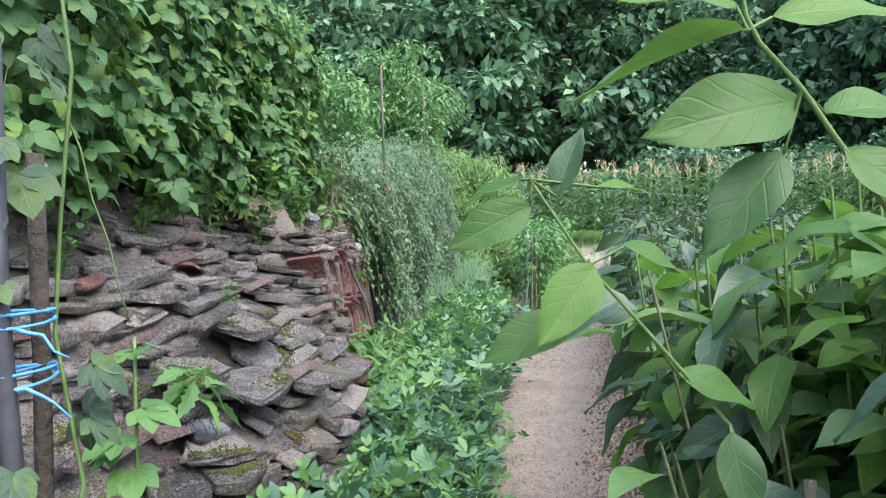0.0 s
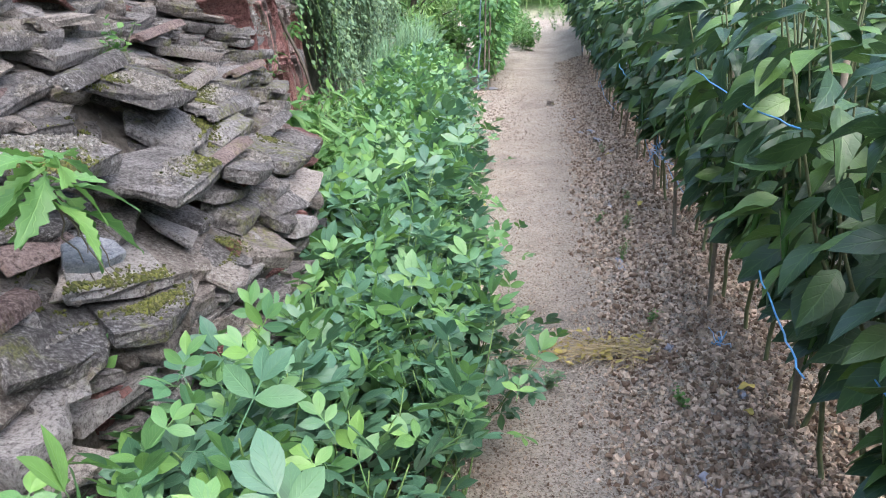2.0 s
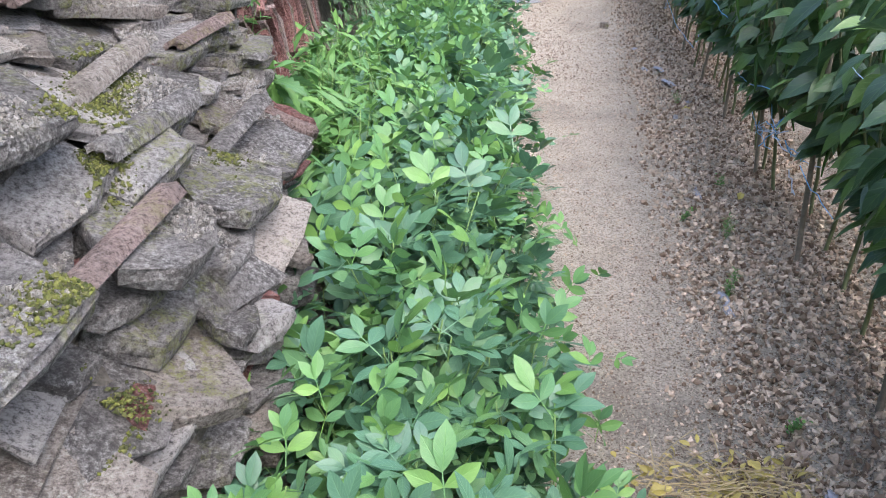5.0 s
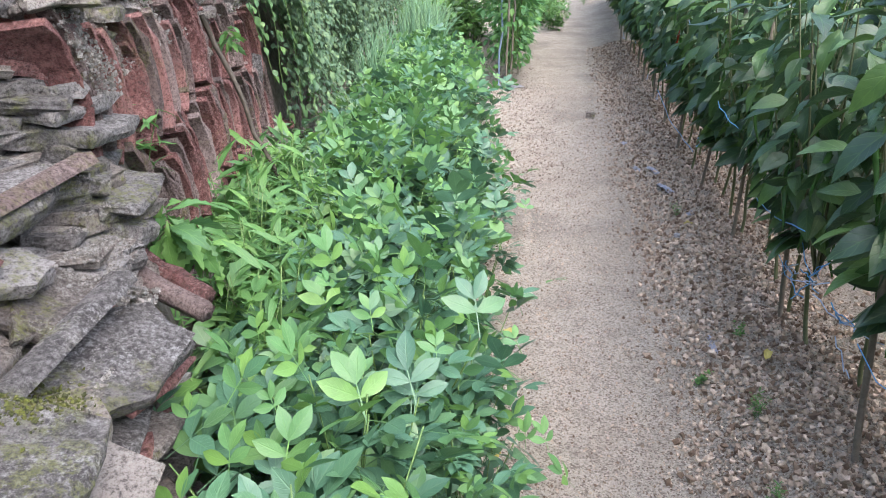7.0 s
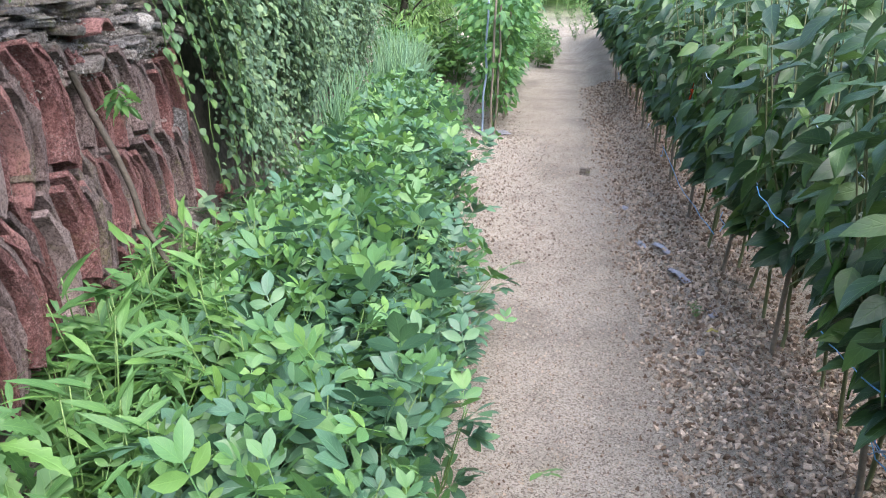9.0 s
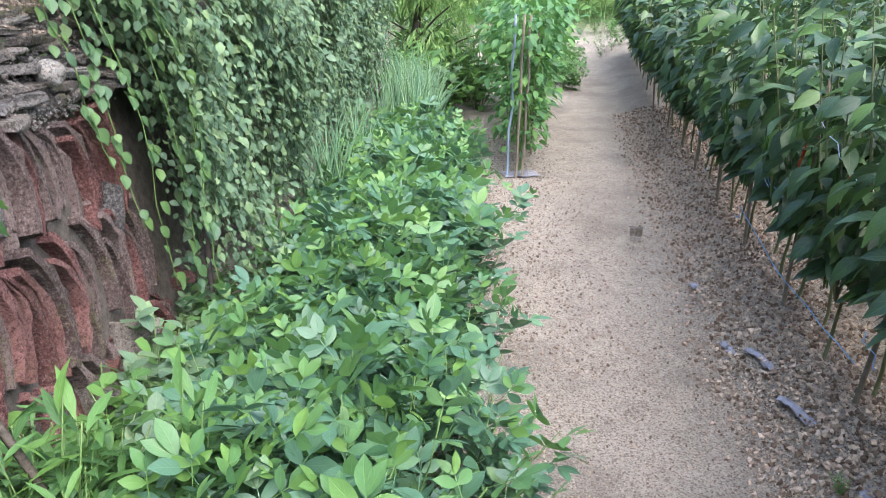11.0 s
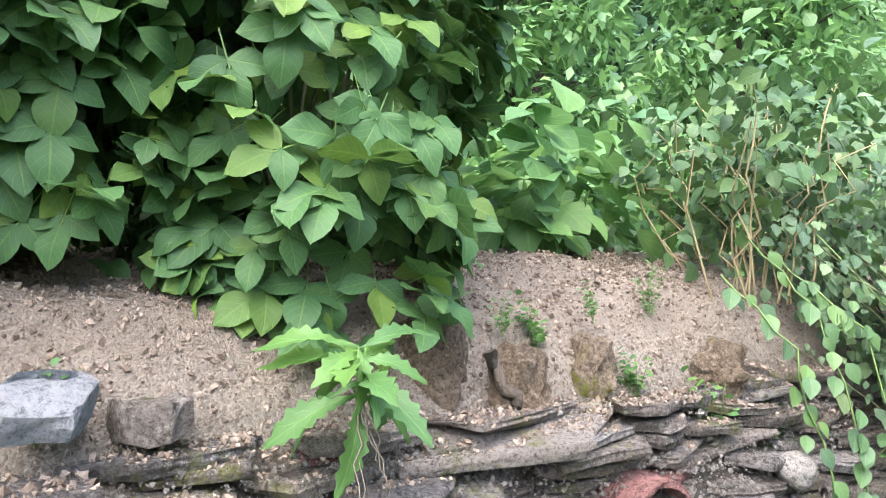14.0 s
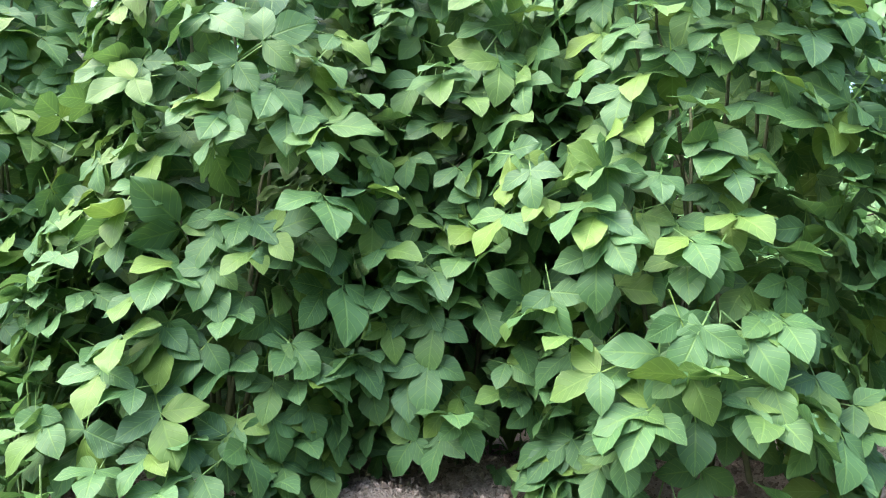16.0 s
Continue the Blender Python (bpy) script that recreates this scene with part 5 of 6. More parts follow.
# ---------------------------------------------------------------- small things on the wall
def lump_thing(name, at, size, mat, label, category, seed, rz=0.0, tilt=(0, 0)):
    ob = new(name, slab_mesh(name, mat, 6, seed))
    ob.matrix_basis = pose(*at, tilt[0], tilt[1], rz) @ Matrix.Diagonal((*size, 1))
    return tagged(ob, label, category)


lump_thing("flat_stone", (-0.70, 2.2, 0.78), (0.11, 0.15, 0.02), PALESTONE, "pale bluish flat stone lying on the rubble slope", "stone", 71, 10, (4, 12))
lump_thing("flat_stone", (-0.95, 5.36, 1.44), (0.10, 0.14, 0.05), PALESTONE, "pale blue-grey flat stone on the wall top", "stone", 72, 20, (3, 25))
lump_thing("flat_stone", (-0.98, 5.5, 1.40), (0.10, 0.11, 0.05), BROWNSTONE, "brown block of stone on the wall top", "stone", 74)


def ball(name, mat, seed, rough=0.12, taper=0.0):
    bm = bmesh.new()
    bmesh.ops.create_icosphere(bm, subdivisions=3, radius=0.5)
    for v in bm.verts:
        q = v.co * 3.0 + Vector((seed * 3.1, 0, 0))
        v.co *= 1 + rough * (noise.noise(q) + 0.5 * noise.noise(q * 2.7))
        if taper:
            v.co.z = min(0.42, v.co.z) + 0.1 * noise.noise(q * 1.7)
    me = bpy.data.meshes.new(name)
    bm.to_mesh(me)
    bm.free()
    me.materials.append(mat)
    return me


def stump(at, size, lean, seed):
    ob = new("stump", ball("stump", STUMPMAT, seed, 0.5, 1.0))
    ob.matrix_basis = pose(*at, lean, 6, 20 * seed) @ Matrix.Diagonal((*size, 1))
    tagged(ob, "crumbling brown mossy stump on the soil bank", "stump", "stumps on the bank")


stump((-1.08, 6.05, 1.43), (0.15, 0.16, 0.22), 4, 1)
stump((-1.02, 6.22, 1.37), (0.13, 0.13, 0.2), -4, 2)
stump((-1.04, 6.44, 1.39), (0.12, 0.12, 0.18), 3, 3)
stump((-0.98, 6.83, 1.37), (0.12, 0.14, 0.16), 3, 4)


pebble = new("round_stone", ball("round_stone", MORTAR, 9, 0.12))
pebble.matrix_basis = pose(-0.81, 6.87, 1.16) @ Matrix.Diagonal((0.09, 0.09, 0.085, 1))
tagged(pebble, "pale rounded stone set in the wall", "stone")


def stick(p, q, r0, r1, mat, label, name="stick"):
    p, q = np.array(p, float), np.array(q, float)
    g = Geo()
    tube(g, bend(p * 0, q - p, 0.01, 7, 0.006), r0, r1, 6)
    ob = new(name, g.mesh(name, mat))
    ob.location = p
    return tagged(ob, label, name)


stick((-0.76, 5.9, 1.08), (-0.47, 5.8, 0.36), 0.012, 0.009, BARK, "dark bare stick leaning on the tile wall")
stick((-1.0, 6.13, 1.455), (-0.965, 6.17, 1.35), 0.015, 0.012, BARK, "short dark piece of rotten wood")
stick((-0.70, 4.46, 0.66), (-0.44, 4.27, 0.57), 0.03, 0.027, TILE, "dark red clay pipe lying at the wall foot", "clay_pipe")
stick((-0.70, 4.36, 0.67), (-0.42, 4.17, 0.58), 0.028, 0.026, DARKTILE, "dark red clay pipe lying at the wall foot", "clay_pipe")


# ---------------------------------------------------------------- steel posts with wire
def post(x, y, top, lean):
    ob = thing("post", (x, y, float(ground_z(x, y))), "thin dark steel post standing in the vines", "post", "steel posts")
    g = Geo()
    tube(g, bend((0, 0, -0.2), (lean, 0, top - float(ground_z(x, y))), 0, 5), 0.013, 0.012, 6)
    part("pole", g.mesh("pole", STEEL), ob)
    g = Geo()
    tube(g, [[lean * 0.6, 0, 1.70 - float(ground_z(x, y))], [lean * 0.6, 0, 1.75 - float(ground_z(x, y))]], 0.018, 0.018, 6)
    part("clamp", g.mesh("clamp", STEEL), ob)


post(-0.585, 7.58, 2.95, -0.02)
post(-0.34, 11.5, 3.5, 0.05)
stick((-0.60, 7.57, 1.72), (-1.2, 7.35, 1.76), 0.007, 0.006, STEEL, "dark steel rod tied to the post", "rod")
for p, q in (((1.5, 14.8, 2.05), (6.0, 13.6, 1.62)),):
    stick(p, q, 0.0025, 0.0025, PALETWINE, "pale wire strung over the pepper field", "wire")
stick((1.5, 14.83, 0.1), (1.5, 14.83, 2.1), 0.012, 0.011, STEEL, "thin steel pole carrying the wire", "wire_pole")
stick((6.0, 13.65, 0.02), (6.0, 13.65, 1.68), 0.012, 0.011, STEEL, "thin steel pole carrying the wire", "wire_pole")


# ---------------------------------------------------------------- onions, tomatoes
def build_onions():
    protos = []
    for k in range(4):
        ob = thing("onion_clump", (0, 0, -20), "clump of tall blue-green spring onion blades", "onion", "onion patch")
        for b in range(14):
            g = Geo()
            ln = rng.uniform(0.5, 0.85)
            a = rng.uniform(0, 2 * np.pi)
            o = rng.uniform(0.05, 0.32) * ln
            base = np.array([rng.normal(0, 0.03), rng.normal(0, 0.03), 0])
            t = np.linspace(0, 1, 7)
            pts = base + np.stack([math.cos(a) * o * t ** 2, math.sin(a) * o * t ** 2, ln * (t - 0.12 * t ** 3)], -1)
            tube(g, pts, 0.0085, 0.0012, 5)
            part("blade", g.mesh("blade", BLADE), ob)
        protos.append(ob)
    used = set()
    for i in range(42):
        y = rng.uniform(10.1, 11.7) if i < 36 else rng.uniform(8.2, 9.4)
        x = 0.32 + 0.07 * (y - 11) + rng.normal(0, 0.13) if i < 36 else float(row_x(y)) - 0.5 + rng.normal(0, 0.04)
        k = i % 4
        m = pose(x, y, float(ground_z(x, y)), -6, 14 if i < 36 else -4, rng.uniform(-60, 60)) @ Matrix.Scale(rng.uniform(1.0, 1.3), 4)
        if k in used:
            copy_thing(protos[k], m @ Matrix.Diagonal(tuple(1 / v for v in protos[k].scale) + (1,)))
        else:
            used.add(k)
            protos[k].matrix_basis = m


build_onions()


def build_tomatoes():
    lf = leaf(0.08, 0.042, 5, 2, 0.4, 0.2, 0.3, serr=0.25, tip=0.0)
    protos = []
    for k in range(3):
        ob = thing("tomato_plant", (0, 0, -20), "bushy staked tomato plant on black mulch film", "plant", "tomato row")
        st, g = Geo(), Geo()
        for b in range(5):
            a = rng.uniform(0, 2 * np.pi)
            tip = np.array([math.cos(a) * 0.2, math.sin(a) * 0.2, rng.uniform(1.0, 1.3)])
            tube(st, bend((0, 0, 0), tip, 0, 6, 0.015), 0.007, 0.003, 5)
        m = 520
        hz = rng.uniform(0, 1, m) ** 0.75
        a = rng.uniform(0, 2 * np.pi, m)
        rr = (0.16 + 0.28 * hz) * rng.uniform(0.4, 1.0, m)
        P = np.stack([np.cos(a) * rr, np.sin(a) * rr, 0.18 + 1.12 * hz], -1)
        D = np.stack([np.cos(a), np.sin(a), np.full(m, -0.35)], -1) + rng.normal(0, 0.4, (m, 3))
        scatter(g, lf, P, D, UP + rng.normal(0, 0.4, (m, 3)), rng.uniform(0.7, 1.2, m))
        part("stem", st.mesh("stem", STEM), ob)
        part("foliage", g.mesh("foliage", TOMATO), ob)
        protos.append(ob)
    used = set()
    for i in range(10):
        y = 10.35 + 0.36 * i
        x = 1.22 + 0.205 * (y - 10.35) + rng.normal(0, 0.03)
        k = i % 3
        m = pose(x, y, float(ground_z(x, y)), 0, 0, rng.uniform(0, 360)) @ Matrix.Scale(rng.uniform(0.94, 1.06), 4)
        if k in used:
            copy_thing(protos[k], m @ Matrix.Diagonal(tuple(1 / v for v in protos[k].scale) + (1,)))
        else:
            used.add(k)
            protos[k].matrix_basis = m
    for x, y, mat in ((1.1, 10.15, BLUEPOLE), (1.16, 10.1, STAKE), (1.22, 10.16, STAKE), (1.42, 10.9, STAKE), (1.3, 11.6, STAKE)):
        stick((x, y, -0.1), (x + 0.03, y + 0.02, 1.2), 0.011, 0.01, mat, "pale garden pole propping the tomato plants", "garden_pole")


build_tomatoes()


# ---------------------------------------------------------------- mulch film scraps and dead weeds
def film(x, y, lx, ly, rz, label="crumpled scrap of grey mulch film in the soil"):
    n, k = 8, 14
    X, Y = np.meshgrid(np.linspace(-lx / 2, lx / 2, n), np.linspace(-ly / 2, ly / 2, k), indexing="ij")
    Z = 0.003 + 0.004 * np.sin(X * 160 + Y * 9) + rng.normal(0, 0.003, X.shape)
    Y, X = Y + rng.normal(0, 0.006, X.shape), X + 0.008 * np.sin(Y * 40) * (lx < 0.1)
    i, j = np.meshgrid(np.arange(n - 1), np.arange(k - 1), indexing="ij")
    f = np.stack([i * k + j, (i + 1) * k + j, (i + 1) * k + j + 1, i * k + j + 1], -1).reshape(-1, 4)
    top = np.stack([X, Y, Z], -1).reshape(-1, 3)
    g = Geo().add(top, f)
    g.add(top - np.array([0, 0, 0.002]), f[:, ::-1])
    ob = new("plastic_scrap", g.mesh("plastic_scrap", FILM))
    ob.matrix_basis = pose(x, y, float(ground_z(x, y)) + 0.006, 0, 0, rz)
    tagged(ob, label, "plastic scrap", "mulch film scraps")


for x, y, lx, ly, rz in ((1.60, 6.62, 0.045, 0.22, 8), (1.66, 7.0, 0.05, 0.24, 4), (1.73, 7.85, 0.06, 0.12, 20), (1.56, 6.2, 0.035, 0.1, 0), (0.645, 2.36, 0.04, 0.13, 4), (0.82, 3.1, 0.05, 0.05, 40), (0.93, 4.0, 0.025, 0.16, -5), (1.16, 4.9, 0.03, 0.14, -10), (1.6, 7.2, 0.04, 0.1, 10), (0.9, 2.75, 0.02, 0.07, 0)):
    film(x, y, lx, ly, rz)
film(1.22, 10.22, 0.3, 0.2, 12, "black mulch film round the tomato stems")



def dead_weeds(x, y):
    ob = thing("weed_pile", (x, y, float(ground_z(x, y))), "small heap of pulled yellowed weeds on the path", "weed pile")
    g, st = Geo(), Geo()
    n = 90
    P = np.stack([rng.normal(0, 0.13, n), rng.normal(0, 0.05, n), rng.uniform(0.008, 0.03, n)], -1)
    scatter(g, leaf(0.035, 0.014, 4, 2, 0.45, 0.3, 0.2), P, rand_dirs(n, -10, 20), UP + rng.normal(0, 0.5, (n, 3)), rng.uniform(0.5, 1.1, n))
    for i in range(110):
        p = np.array([rng.normal(0, 0.12), rng.normal(0, 0.045), 0.008])
        q = p + rng.normal(0, 1, 3) * np.array([0.09, 0.05, 0.012]) + np.array([0, 0, 0.012])
        tube(st, bend(p, q, -0.01, 4), 0.0016, 0.001, 4)
    tagged(part("stalk", st.mesh("stalk", DRYSTEM), ob), kind="stuff")
    part("foliage", g.mesh("foliage", DEADLEAF), ob)


YOUNGPEPPER = leaf_mat("young_pepper_leaf", (0.075, 0.17, 0.036), (0.125, 0.255, 0.036), (0.055, 0.12, 0.06), 0.5, 0.4, 5, 0.14, 26, 0.3)
DEADLEAF = leaf_mat("dead_leaf", (0.36, 0.30, 0.10), (0.5, 0.42, 0.12), (0.25, 0.2, 0.08), 0.7, 0.2)
dead_weeds(0.56, 3.22)
dead_weeds(0.74, 3.17)


def litter(name, x, y, dz, length, width, mat, label, category, rz=0.0):
    """One fallen leaf or flat scrap."""
    ob = new(name, Geo().add(*leaf(length, width, 8, 4, 0.45, 0.35, 0.2, tip=0.08, wave=0.18)).mesh(name, mat))
    ob.matrix_basis = pose(x, y, float(ground_z(x, y)) + dz, 0, 0, rz)
    tagged(ob, label, category)


for x, y, ln, rz in ((0.62, 3.12, 0.05, 30), (0.48, 3.2, 0.06, 100), (0.70, 3.28, 0.045, 200), (0.94, 2.75, 0.05, 80), (0.86, 2.6, 0.04, 10), (1.28, 4.75, 0.05, 150), (0.3, 4.35, 0.06, 20), (0.42, 5.1, 0.05, 240), (1.5, 6.0, 0.045, 60)):
    litter("fallen_leaf", x, y, 0.025, ln, ln * 0.6, DEADLEAF, "yellowed dead leaf lying on the soil", "leaf", rz)
lump_thing("pebble", (1.638, 8.607, 0.03), (0.075, 0.055, 0.05), BROWNSTONE, "dark clod of earth lying on the path", "stone", 81)
lump_thing("pebble", (1.36, 5.83, 0.07), (0.03, 0.025, 0.02), PALESTONE, "small white pebble on the soil bed", "stone", 82)


# ---------------------------------------------------------------- bean field and dry canes on the bank
def build_beans():
    lf = leaf(0.125, 0.105, 6, 2, 0.4, 0.15, 0.3, tip=0.0)
    protos = []
    for k in range(3):
        ob = thing("bean_plant", (0, 0, -20), "leafy bean plant with broad pale green leaves on the bank", "plant", "bean field")
        st, g = Geo(), Geo()
        tube(st, bend((0, 0, -0.02), (0, 0, 0.35), 0, 4, 0.01), 0.005, 0.003, 5)
        m = 70
        a, hz = rng.uniform(0, 2 * np.pi, m), rng.uniform(0, 1, m)
        rr = 0.27 * np.sqrt(rng.uniform(0, 1, m))
        P = np.stack([np.cos(a) * rr, np.sin(a) * rr, 0.06 + 0.42 * hz], -1)
        D = np.stack([np.cos(a), np.sin(a), np.full(m, -0.3)], -1) + rng.normal(0, 0.4, (m, 3))
        scatter(g, lf, P, D, UP + rng.normal(0, 0.3, (m, 3)), rng.uniform(0.75, 1.15, m))
        part("stem", st.mesh("stem", STEM), ob)
        part("foliage", g.mesh("foliage", BEAN), ob)
        protos.append(ob)
    used = set()
    for i in range(80):
        y, x = rng.uniform(5.6, 11.0), rng.uniform(-4.6, -1.75)
        if x > -1.95 and y < 6.6:
            continue
        k = i % 3
        m = pose(x, y, float(ground_z(x, y)), 0, 0, rng.uniform(0, 360)) @ Matrix.Scale(rng.uniform(0.85, 1.25), 4)
        if k in used:
            copy_thing(protos[k], m @ Matrix.Diagonal(tuple(1 / v for v in protos[k].scale) + (1,)))
        else:
            used.add(k)
            protos[k].matrix_basis = m


build_beans()


def build_canes(x, y):
    z = float(ground_z(x, y))
    ob = thing("cane_clump", (x, y, z), "clump of dry straw-coloured canes overgrown with leaves", "shrub")
    g = Geo()
    tops = []
    for i in range(24):
        c = Geo()
        top = np.array([rng.normal(0, 0.17), rng.normal(0.02, 0.2), rng.uniform(0.3, 0.62)])
        tube(c, bend((top[0] * 0.5, top[1] * 0.5, -0.03), top, -0.03, 7, 0.024), 0.0034, 0.002, 5)
        part("cane", c.mesh("cane", DRYSTEM), ob)
        tops.append(top)
    n = 520
    tp = np.array(tops)[rng.integers(0, 24, n)]
    P = tp * np.array([1, 1, 1]) * rng.uniform(0.55, 1.15, (n, 1)) + rng.normal(0, 0.07, (n, 3))
    scatter(g, leaf(0.06, 0.045, 4, 2, 0.4, 0.15, 0.3, tip=0.0), P, rand_dirs(n, -60, 10), UP + rng.normal(0, 0.5, (n, 3)) + np.array([0.5, 0, 0]), rng.uniform(0.6, 1.1, n))
    part("foliage", g.mesh("foliage", TRAIL), ob)


build_canes(-1.16, 7.2)
build_canes(-1.4, 7.5)


def trailing_vine(points, n, label):
    ob = thing("trailing_vine", points[0], label, "vine", "trailing vines")
    pts = np.array(points, float) - np.array(points[0])
    t = np.linspace(0, 1, 14)
    tt = np.linspace(0, 1, len(pts))
    path_ = np.stack([np.interp(t, tt, pts[:, c]) for c in range(3)], -1) + rng.normal(0, 0.006, (14, 3))
    g = Geo()
    tube(g, path_, 0.003, 0.002, 5)
    part("stem", g.mesh("stem", STEM), ob)
    me = Geo().add(*leaf(0.058, 0.042, 6, 4, 0.38, 0.15, 0.25, tip=0.0)).mesh("leaf", TRAIL)
    for i in range(int(n * 1.5)):
        q = rng.uniform(0.05, 1)
        p = [float(np.interp(q, t, path_[:, c])) + rng.normal(0, 0.012) for c in range(3)]
        part("leaf", me, ob, "", place(p, (0.5, -0.25 + 0.9 * (i % 2) - 0.4, -0.7), np.array([0.9, -0.3, 0.6]) + rng.normal(0, 0.25, 3), rng.uniform(0.6, 1.1)))


trailing_vine([(-1.0, 6.95, 1.7), (-0.82, 6.98, 1.5), (-0.72, 7.02, 1.1), (-0.66, 7.05, 0.6)], 22, "leafy green vine trailing down the wall")
trailing_vine([(-1.0, 7.05, 1.66), (-0.76, 7.1, 1.45), (-0.66, 7.14, 1.0), (-0.6, 7.15, 0.35)], 26, "leafy green vine trailing down the wall")
trailing_vine([(-1.0, 6.85, 1.6), (-0.8, 6.86, 1.42), (-0.74, 6.9, 1.1), (-0.7, 6.95, 0.85)], 16, "leafy green vine trailing down the wall")
trailing_vine([(-0.7, 7.3, 1.5), (-0.5, 7.2, 1.2), (-0.45, 7.12, 0.7), (-0.44, 7.1, 0.25)], 30, "leafy green vine trailing down the wall")
trailing_vine([(-0.95, 7.2, 1.7), (-0.66, 7.2, 1.4), (-0.55, 7.2, 0.9), (-0.52, 7.2, 0.3)], 30, "leafy green vine trailing down the wall")


# ---------------------------------------------------------------- cucumber pole beside the wall
def lobed_leaf(size):
    """Five-lobed leaf as a fan of lobes."""
    g = Geo()
    for a, k in ((0, 1.0), (42, 0.82), (-42, 0.82), (88, 0.62), (-88, 0.62)):
        v, f, u = leaf(size * k, size * 0.62 * k, 5, 2, 0.5, 0.12, 0.2, tip=0.0, wave=0.06)
        c, s_ = math.cos(radians(a)), math.sin(radians(a))
        w = v.copy()
        w[:, 0], w[:, 1] = v[:, 0] * c + v[:, 1] * s_, -v[:, 0] * s_ + v[:, 1] * c
        w[:, 2] += abs(a) * 1e-5
        g.add(w, f, u)
    return g


def build_cucumber():
    stick((-0.475, 0.80, -0.2), (-0.475, 0.81, 1.62), 0.012, 0.012, PIPE, "grey plastic pipe standing as a plant pole", "pole")
    stick((-0.50, 0.92, -0.2), (-0.49, 0.92, 1.5), 0.012, 0.011, BARK, "dark wooden pole bound to the pipe", "pole")
    for z in (1.22, 1.29):
        t = thing("twine", (-0.48, 0.84, z), "bright blue plastic twine knotted round the poles", "twine", "pole twine")
        g = Geo()
        a = np.linspace(0, 14, 40)
        tube(g, np.stack([0.026 * np.cos(a), 0.06 * np.sin(a) + 0.02, 0.012 * np.sin(a * 0.37) + 0.001 * a], -1), 0.0022, 0.0022, 4)
        tube(g, bend((0.02, -0.03, 0.0), (0.075, -0.02, -0.035), -0.01, 5, 0.004), 0.003, 0.0015, 4)
        part("cord", g.mesh("cord", TWINE), t)
    ob = thing("cucumber_vine", (-0.5, 0.88, 0), "climbing cucumber vine with lobed dusty green leaves", "plant")
    g = Geo()
    tube(g, bend((0.02, 0, 0), (0.06, 0.02, 1.72), 0, 12, 0.02), 0.0035, 0.0025, 6)
    tube(g, bend((0.05, 0.02, 1.65), (0.12, 0.05, 1.28), 0, 8, 0.006), 0.0018, 0.001, 4)
    part("stem", g.mesh("stem", STEM), ob)
    meshes = [lobed_leaf(k).mesh("leaf", CUKE) for k in (0.08, 0.065, 0.095)]
    for i in range(26):
        z = 0.95 + 0.85 * (i / 26) + rng.normal(0, 0.03)
        a = rng.uniform(-2.4, 1.2)
        rr = rng.uniform(0.02, 0.1)
        p = (0.0 + math.cos(a) * rr, math.sin(a) * rr, z)
        part("leaf", meshes[i % 3], ob, "", place(p, (math.cos(a), math.sin(a), -0.8), (0.5 * math.cos(a) + 0.3 + rng.normal(0, 0.3), -0.6 + rng.normal(0, 0.3), 0.6), rng.uniform(0.5, 0.9)))
    ob = thing("cucumber_seedling", (-0.5, 1.2, 0), "young cucumber plant with pale green lobed leaves", "plant")
    g = Geo()
    tube(g, bend((0, 0, 0), (0.01, 0.0, 1.22), 0, 9, 0.006), 0.005, 0.003, 6)
    part("stem", g.mesh("stem", STEM), ob)
    young = [lobed_leaf(k).mesh("leaf", WEED) for k in (0.07, 0.05)]
    for z, a, el, k in ((1.20, -0.8, 0.3, 1), (1.18, 2.2, 0.4, 1), (1.10, -0.1, -0.25, 0), (1.06, -2.2, -0.2, 0), (1.03, 3.0, -0.2, 0), (1.0, -1.2, -0.3, 0), (0.92, 1.5, -0.2, 0), (0.86, -0.6, -0.2, 0)):
        part("leaf", young[k], ob, "", place((0.02 * math.cos(a), 0.02 * math.sin(a), z), (math.cos(a), math.sin(a), el), (0, -0.3, 1.0), 1.0))


build_cucumber()


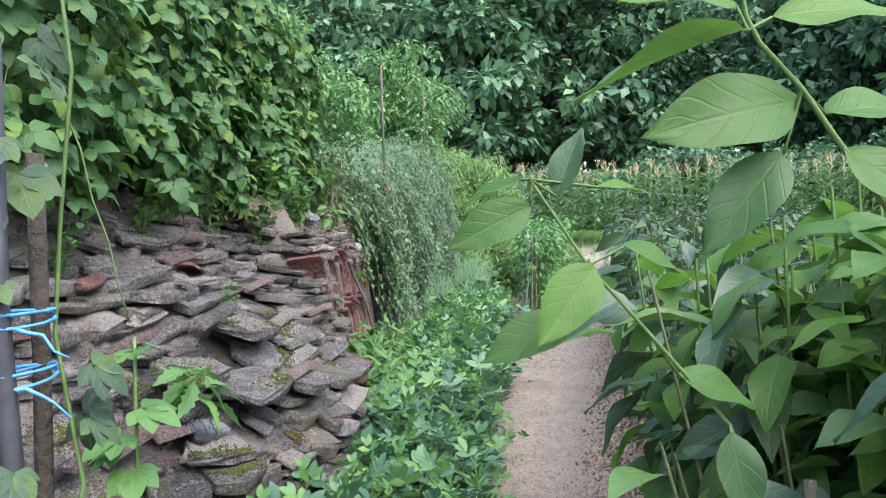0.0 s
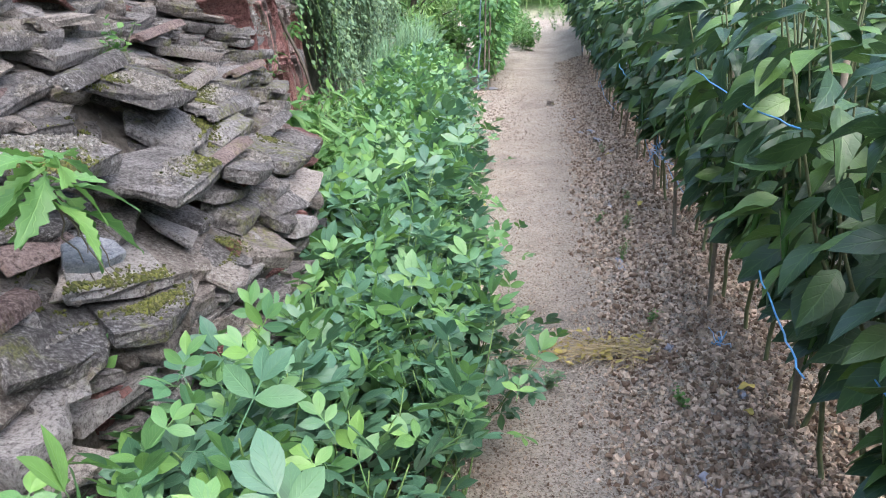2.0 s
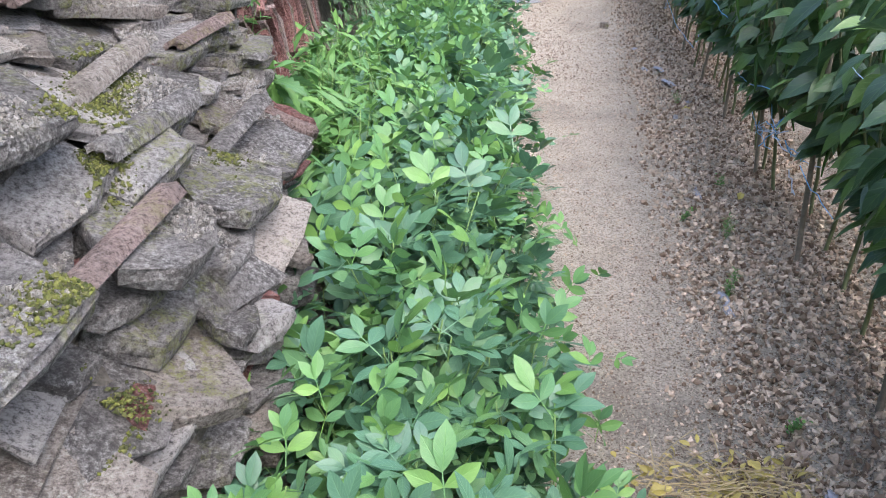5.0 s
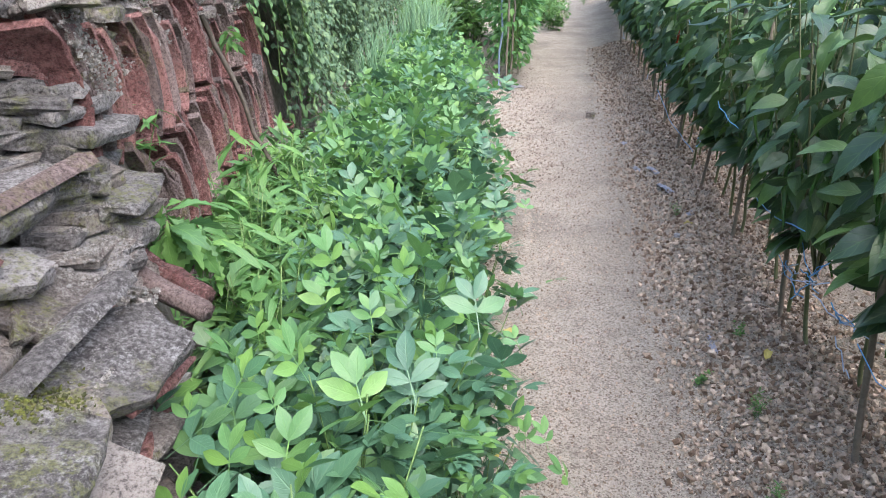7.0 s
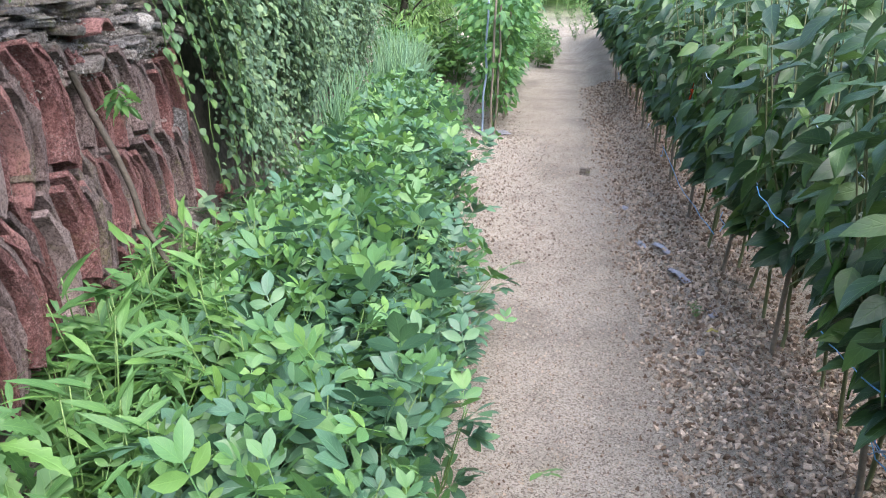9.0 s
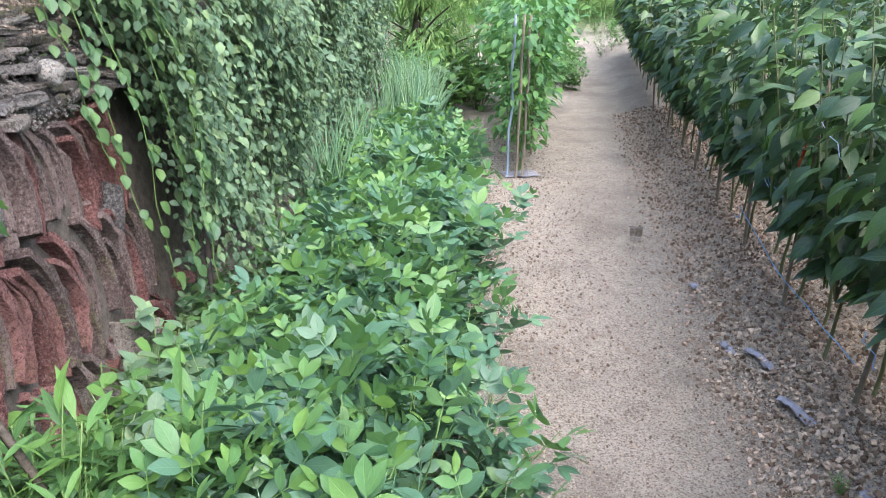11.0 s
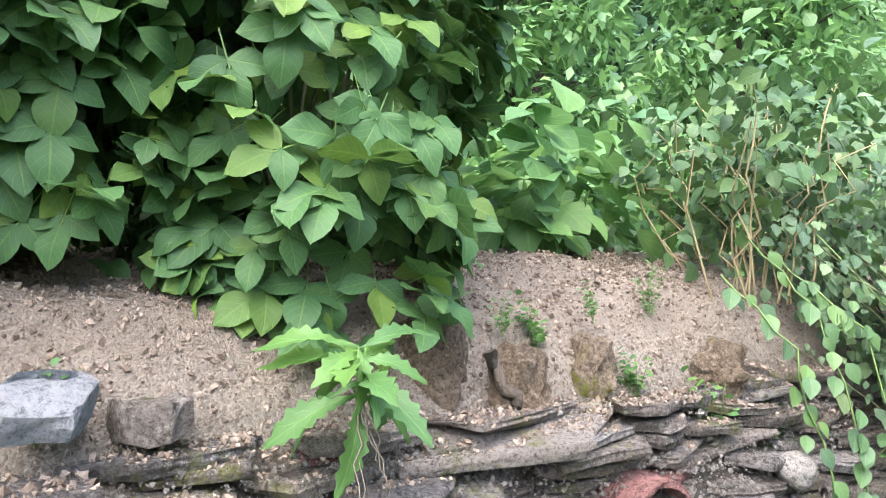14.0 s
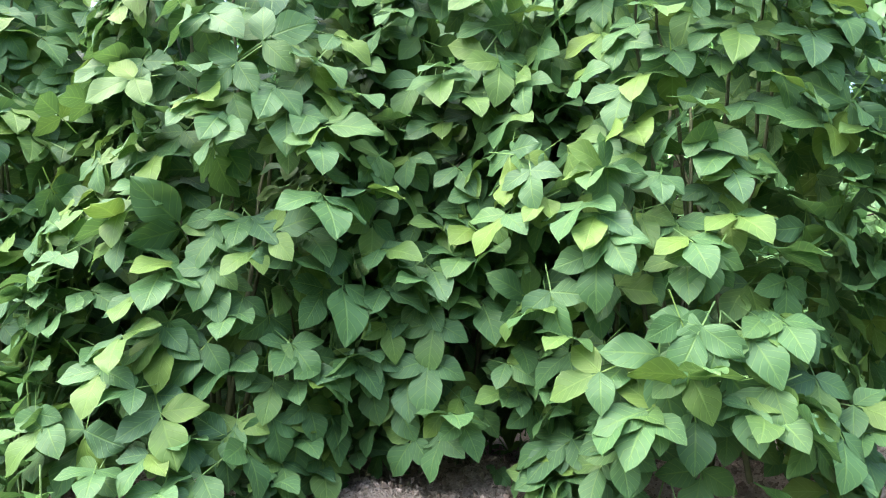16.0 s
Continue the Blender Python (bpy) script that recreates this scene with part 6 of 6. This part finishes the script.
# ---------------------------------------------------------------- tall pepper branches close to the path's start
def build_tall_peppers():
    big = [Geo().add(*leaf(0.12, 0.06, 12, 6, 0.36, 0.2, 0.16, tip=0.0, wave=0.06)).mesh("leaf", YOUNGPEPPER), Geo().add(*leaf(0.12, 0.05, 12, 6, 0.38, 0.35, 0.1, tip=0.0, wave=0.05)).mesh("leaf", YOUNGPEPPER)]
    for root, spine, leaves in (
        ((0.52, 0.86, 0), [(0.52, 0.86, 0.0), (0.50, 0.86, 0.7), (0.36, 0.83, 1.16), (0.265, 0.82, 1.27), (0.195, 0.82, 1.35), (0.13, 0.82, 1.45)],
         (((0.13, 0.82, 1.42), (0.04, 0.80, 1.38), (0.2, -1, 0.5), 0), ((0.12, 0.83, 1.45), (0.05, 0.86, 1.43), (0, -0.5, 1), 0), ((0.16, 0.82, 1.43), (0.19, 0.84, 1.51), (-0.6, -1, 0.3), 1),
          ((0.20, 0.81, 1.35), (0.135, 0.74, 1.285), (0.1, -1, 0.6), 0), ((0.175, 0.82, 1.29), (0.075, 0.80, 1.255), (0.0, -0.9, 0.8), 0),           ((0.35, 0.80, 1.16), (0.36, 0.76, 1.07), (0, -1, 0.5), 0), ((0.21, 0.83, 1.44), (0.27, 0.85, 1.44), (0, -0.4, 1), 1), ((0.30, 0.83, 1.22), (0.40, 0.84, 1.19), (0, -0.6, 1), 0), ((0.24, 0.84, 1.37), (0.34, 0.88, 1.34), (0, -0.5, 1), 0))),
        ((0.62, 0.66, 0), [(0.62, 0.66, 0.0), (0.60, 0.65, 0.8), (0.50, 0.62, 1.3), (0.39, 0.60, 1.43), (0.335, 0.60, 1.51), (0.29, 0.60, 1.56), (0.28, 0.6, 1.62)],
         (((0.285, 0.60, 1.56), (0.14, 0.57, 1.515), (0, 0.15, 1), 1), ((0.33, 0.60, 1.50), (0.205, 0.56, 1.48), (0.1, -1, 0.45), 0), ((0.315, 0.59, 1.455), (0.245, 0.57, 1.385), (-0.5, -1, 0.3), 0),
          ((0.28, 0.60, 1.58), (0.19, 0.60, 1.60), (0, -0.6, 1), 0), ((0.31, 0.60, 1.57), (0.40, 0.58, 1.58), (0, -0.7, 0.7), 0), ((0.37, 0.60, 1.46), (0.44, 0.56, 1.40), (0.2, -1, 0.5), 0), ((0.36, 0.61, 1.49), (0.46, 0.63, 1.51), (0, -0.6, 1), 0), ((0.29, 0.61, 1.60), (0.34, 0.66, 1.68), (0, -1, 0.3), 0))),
    ):
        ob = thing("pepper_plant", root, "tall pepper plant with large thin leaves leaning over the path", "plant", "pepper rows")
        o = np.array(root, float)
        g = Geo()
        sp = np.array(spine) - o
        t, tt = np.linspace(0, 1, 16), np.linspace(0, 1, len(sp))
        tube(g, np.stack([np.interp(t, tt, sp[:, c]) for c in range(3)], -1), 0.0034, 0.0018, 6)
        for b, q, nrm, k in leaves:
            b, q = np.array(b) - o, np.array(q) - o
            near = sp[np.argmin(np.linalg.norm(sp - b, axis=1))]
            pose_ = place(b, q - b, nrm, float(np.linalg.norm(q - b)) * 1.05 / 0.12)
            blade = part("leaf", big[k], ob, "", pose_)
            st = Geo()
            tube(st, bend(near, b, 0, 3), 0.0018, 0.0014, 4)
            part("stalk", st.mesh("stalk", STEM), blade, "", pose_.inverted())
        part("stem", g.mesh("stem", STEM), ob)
    r = np.random.default_rng(77)
    for x, y, h in ((0.56, 1.28, 1.36), (0.70, 1.0, 1.44), (0.84, 1.3, 1.42), (0.60, 1.12, 1.36), (0.72, 0.84, 1.42), (0.74, 1.4, 1.34), (0.88, 1.08, 1.38), (0.98, 1.6, 1.34)):
        z = float(ground_z(x, y))
        ob = thing("pepper_plant", (x, y, z), "tall pepper plant with large thin leaves beside the path", "plant", "pepper rows")
        g, fill = Geo(), Geo()
        blade = leaf(0.125, 0.058, 8, 2, 0.36, 0.25, 0.3, tip=0.0, wave=0.07)
        for b in range(5):
            a = b * 1.26 + r.uniform(-0.3, 0.3)
            out = r.uniform(0.08, 0.2)
            top = np.array([math.cos(a) * out, math.sin(a) * out, h * r.uniform(0.9, 1.0)])
            pts = bend((0, 0, 0), top, 0.02, 8, 0.006)
            tube(g, pts, 0.005, 0.0025, 5)
            for q in range(32):
                t = 0.42 + 0.58 * (q + r.uniform(0, 0.8)) / 32
                p = np.array([float(np.interp(t, np.linspace(0, 1, len(pts)), np.array(pts)[:, c])) for c in range(3)])
                az = q * 2.4 + b
                d = np.array([math.cos(az), math.sin(az), r.uniform(-0.6, 0.3)])
                if q % 5 == 1:
                    part("leaf", big[b % 2], ob, "", place(p + d * 0.025, d, UP + r.normal(0, 0.35, 3), r.uniform(0.6, 1.0)))
                else:
                    scatter(fill, blade, [p + d * 0.045], [d], [UP + r.normal(0, 0.35, 3)], [r.uniform(0.7, 1.1)])
        part("foliage", fill.mesh("foliage", YOUNGPEPPER), ob)
        part("stem", g.mesh("stem", STEM), ob)


build_tall_peppers()


# ---------------------------------------------------------------- growth behind the hedge
def build_back():
    t = tree_meshes(170, 4.2, 1.9, 9360, 0.16, 0.4, MIDTREE, 0.45, 0.06)
    for x, y, sc in ((-5.4, 3.2, 1.0), (-5.6, 6.4, 1.05), (-5.2, 9.6, 0.95), (-4.4, 12.2, 1.0), (-7.8, 5.0, 1.4), (-7.5, 9.5, 1.4), (-2.6, 14.6, 0.9), (-5.2, 0.4, 1.0)):
        ob = tree("tree", (x, y, 1.2), *t, "leafy light green young tree behind the bean field", "trees behind the bank")
        ob.matrix_basis = pose(x, y, float(ground_z(x, y)) - 0.5, 0, 0, rng.uniform(0, 360)) @ Matrix.Scale(sc, 4)


build_back()
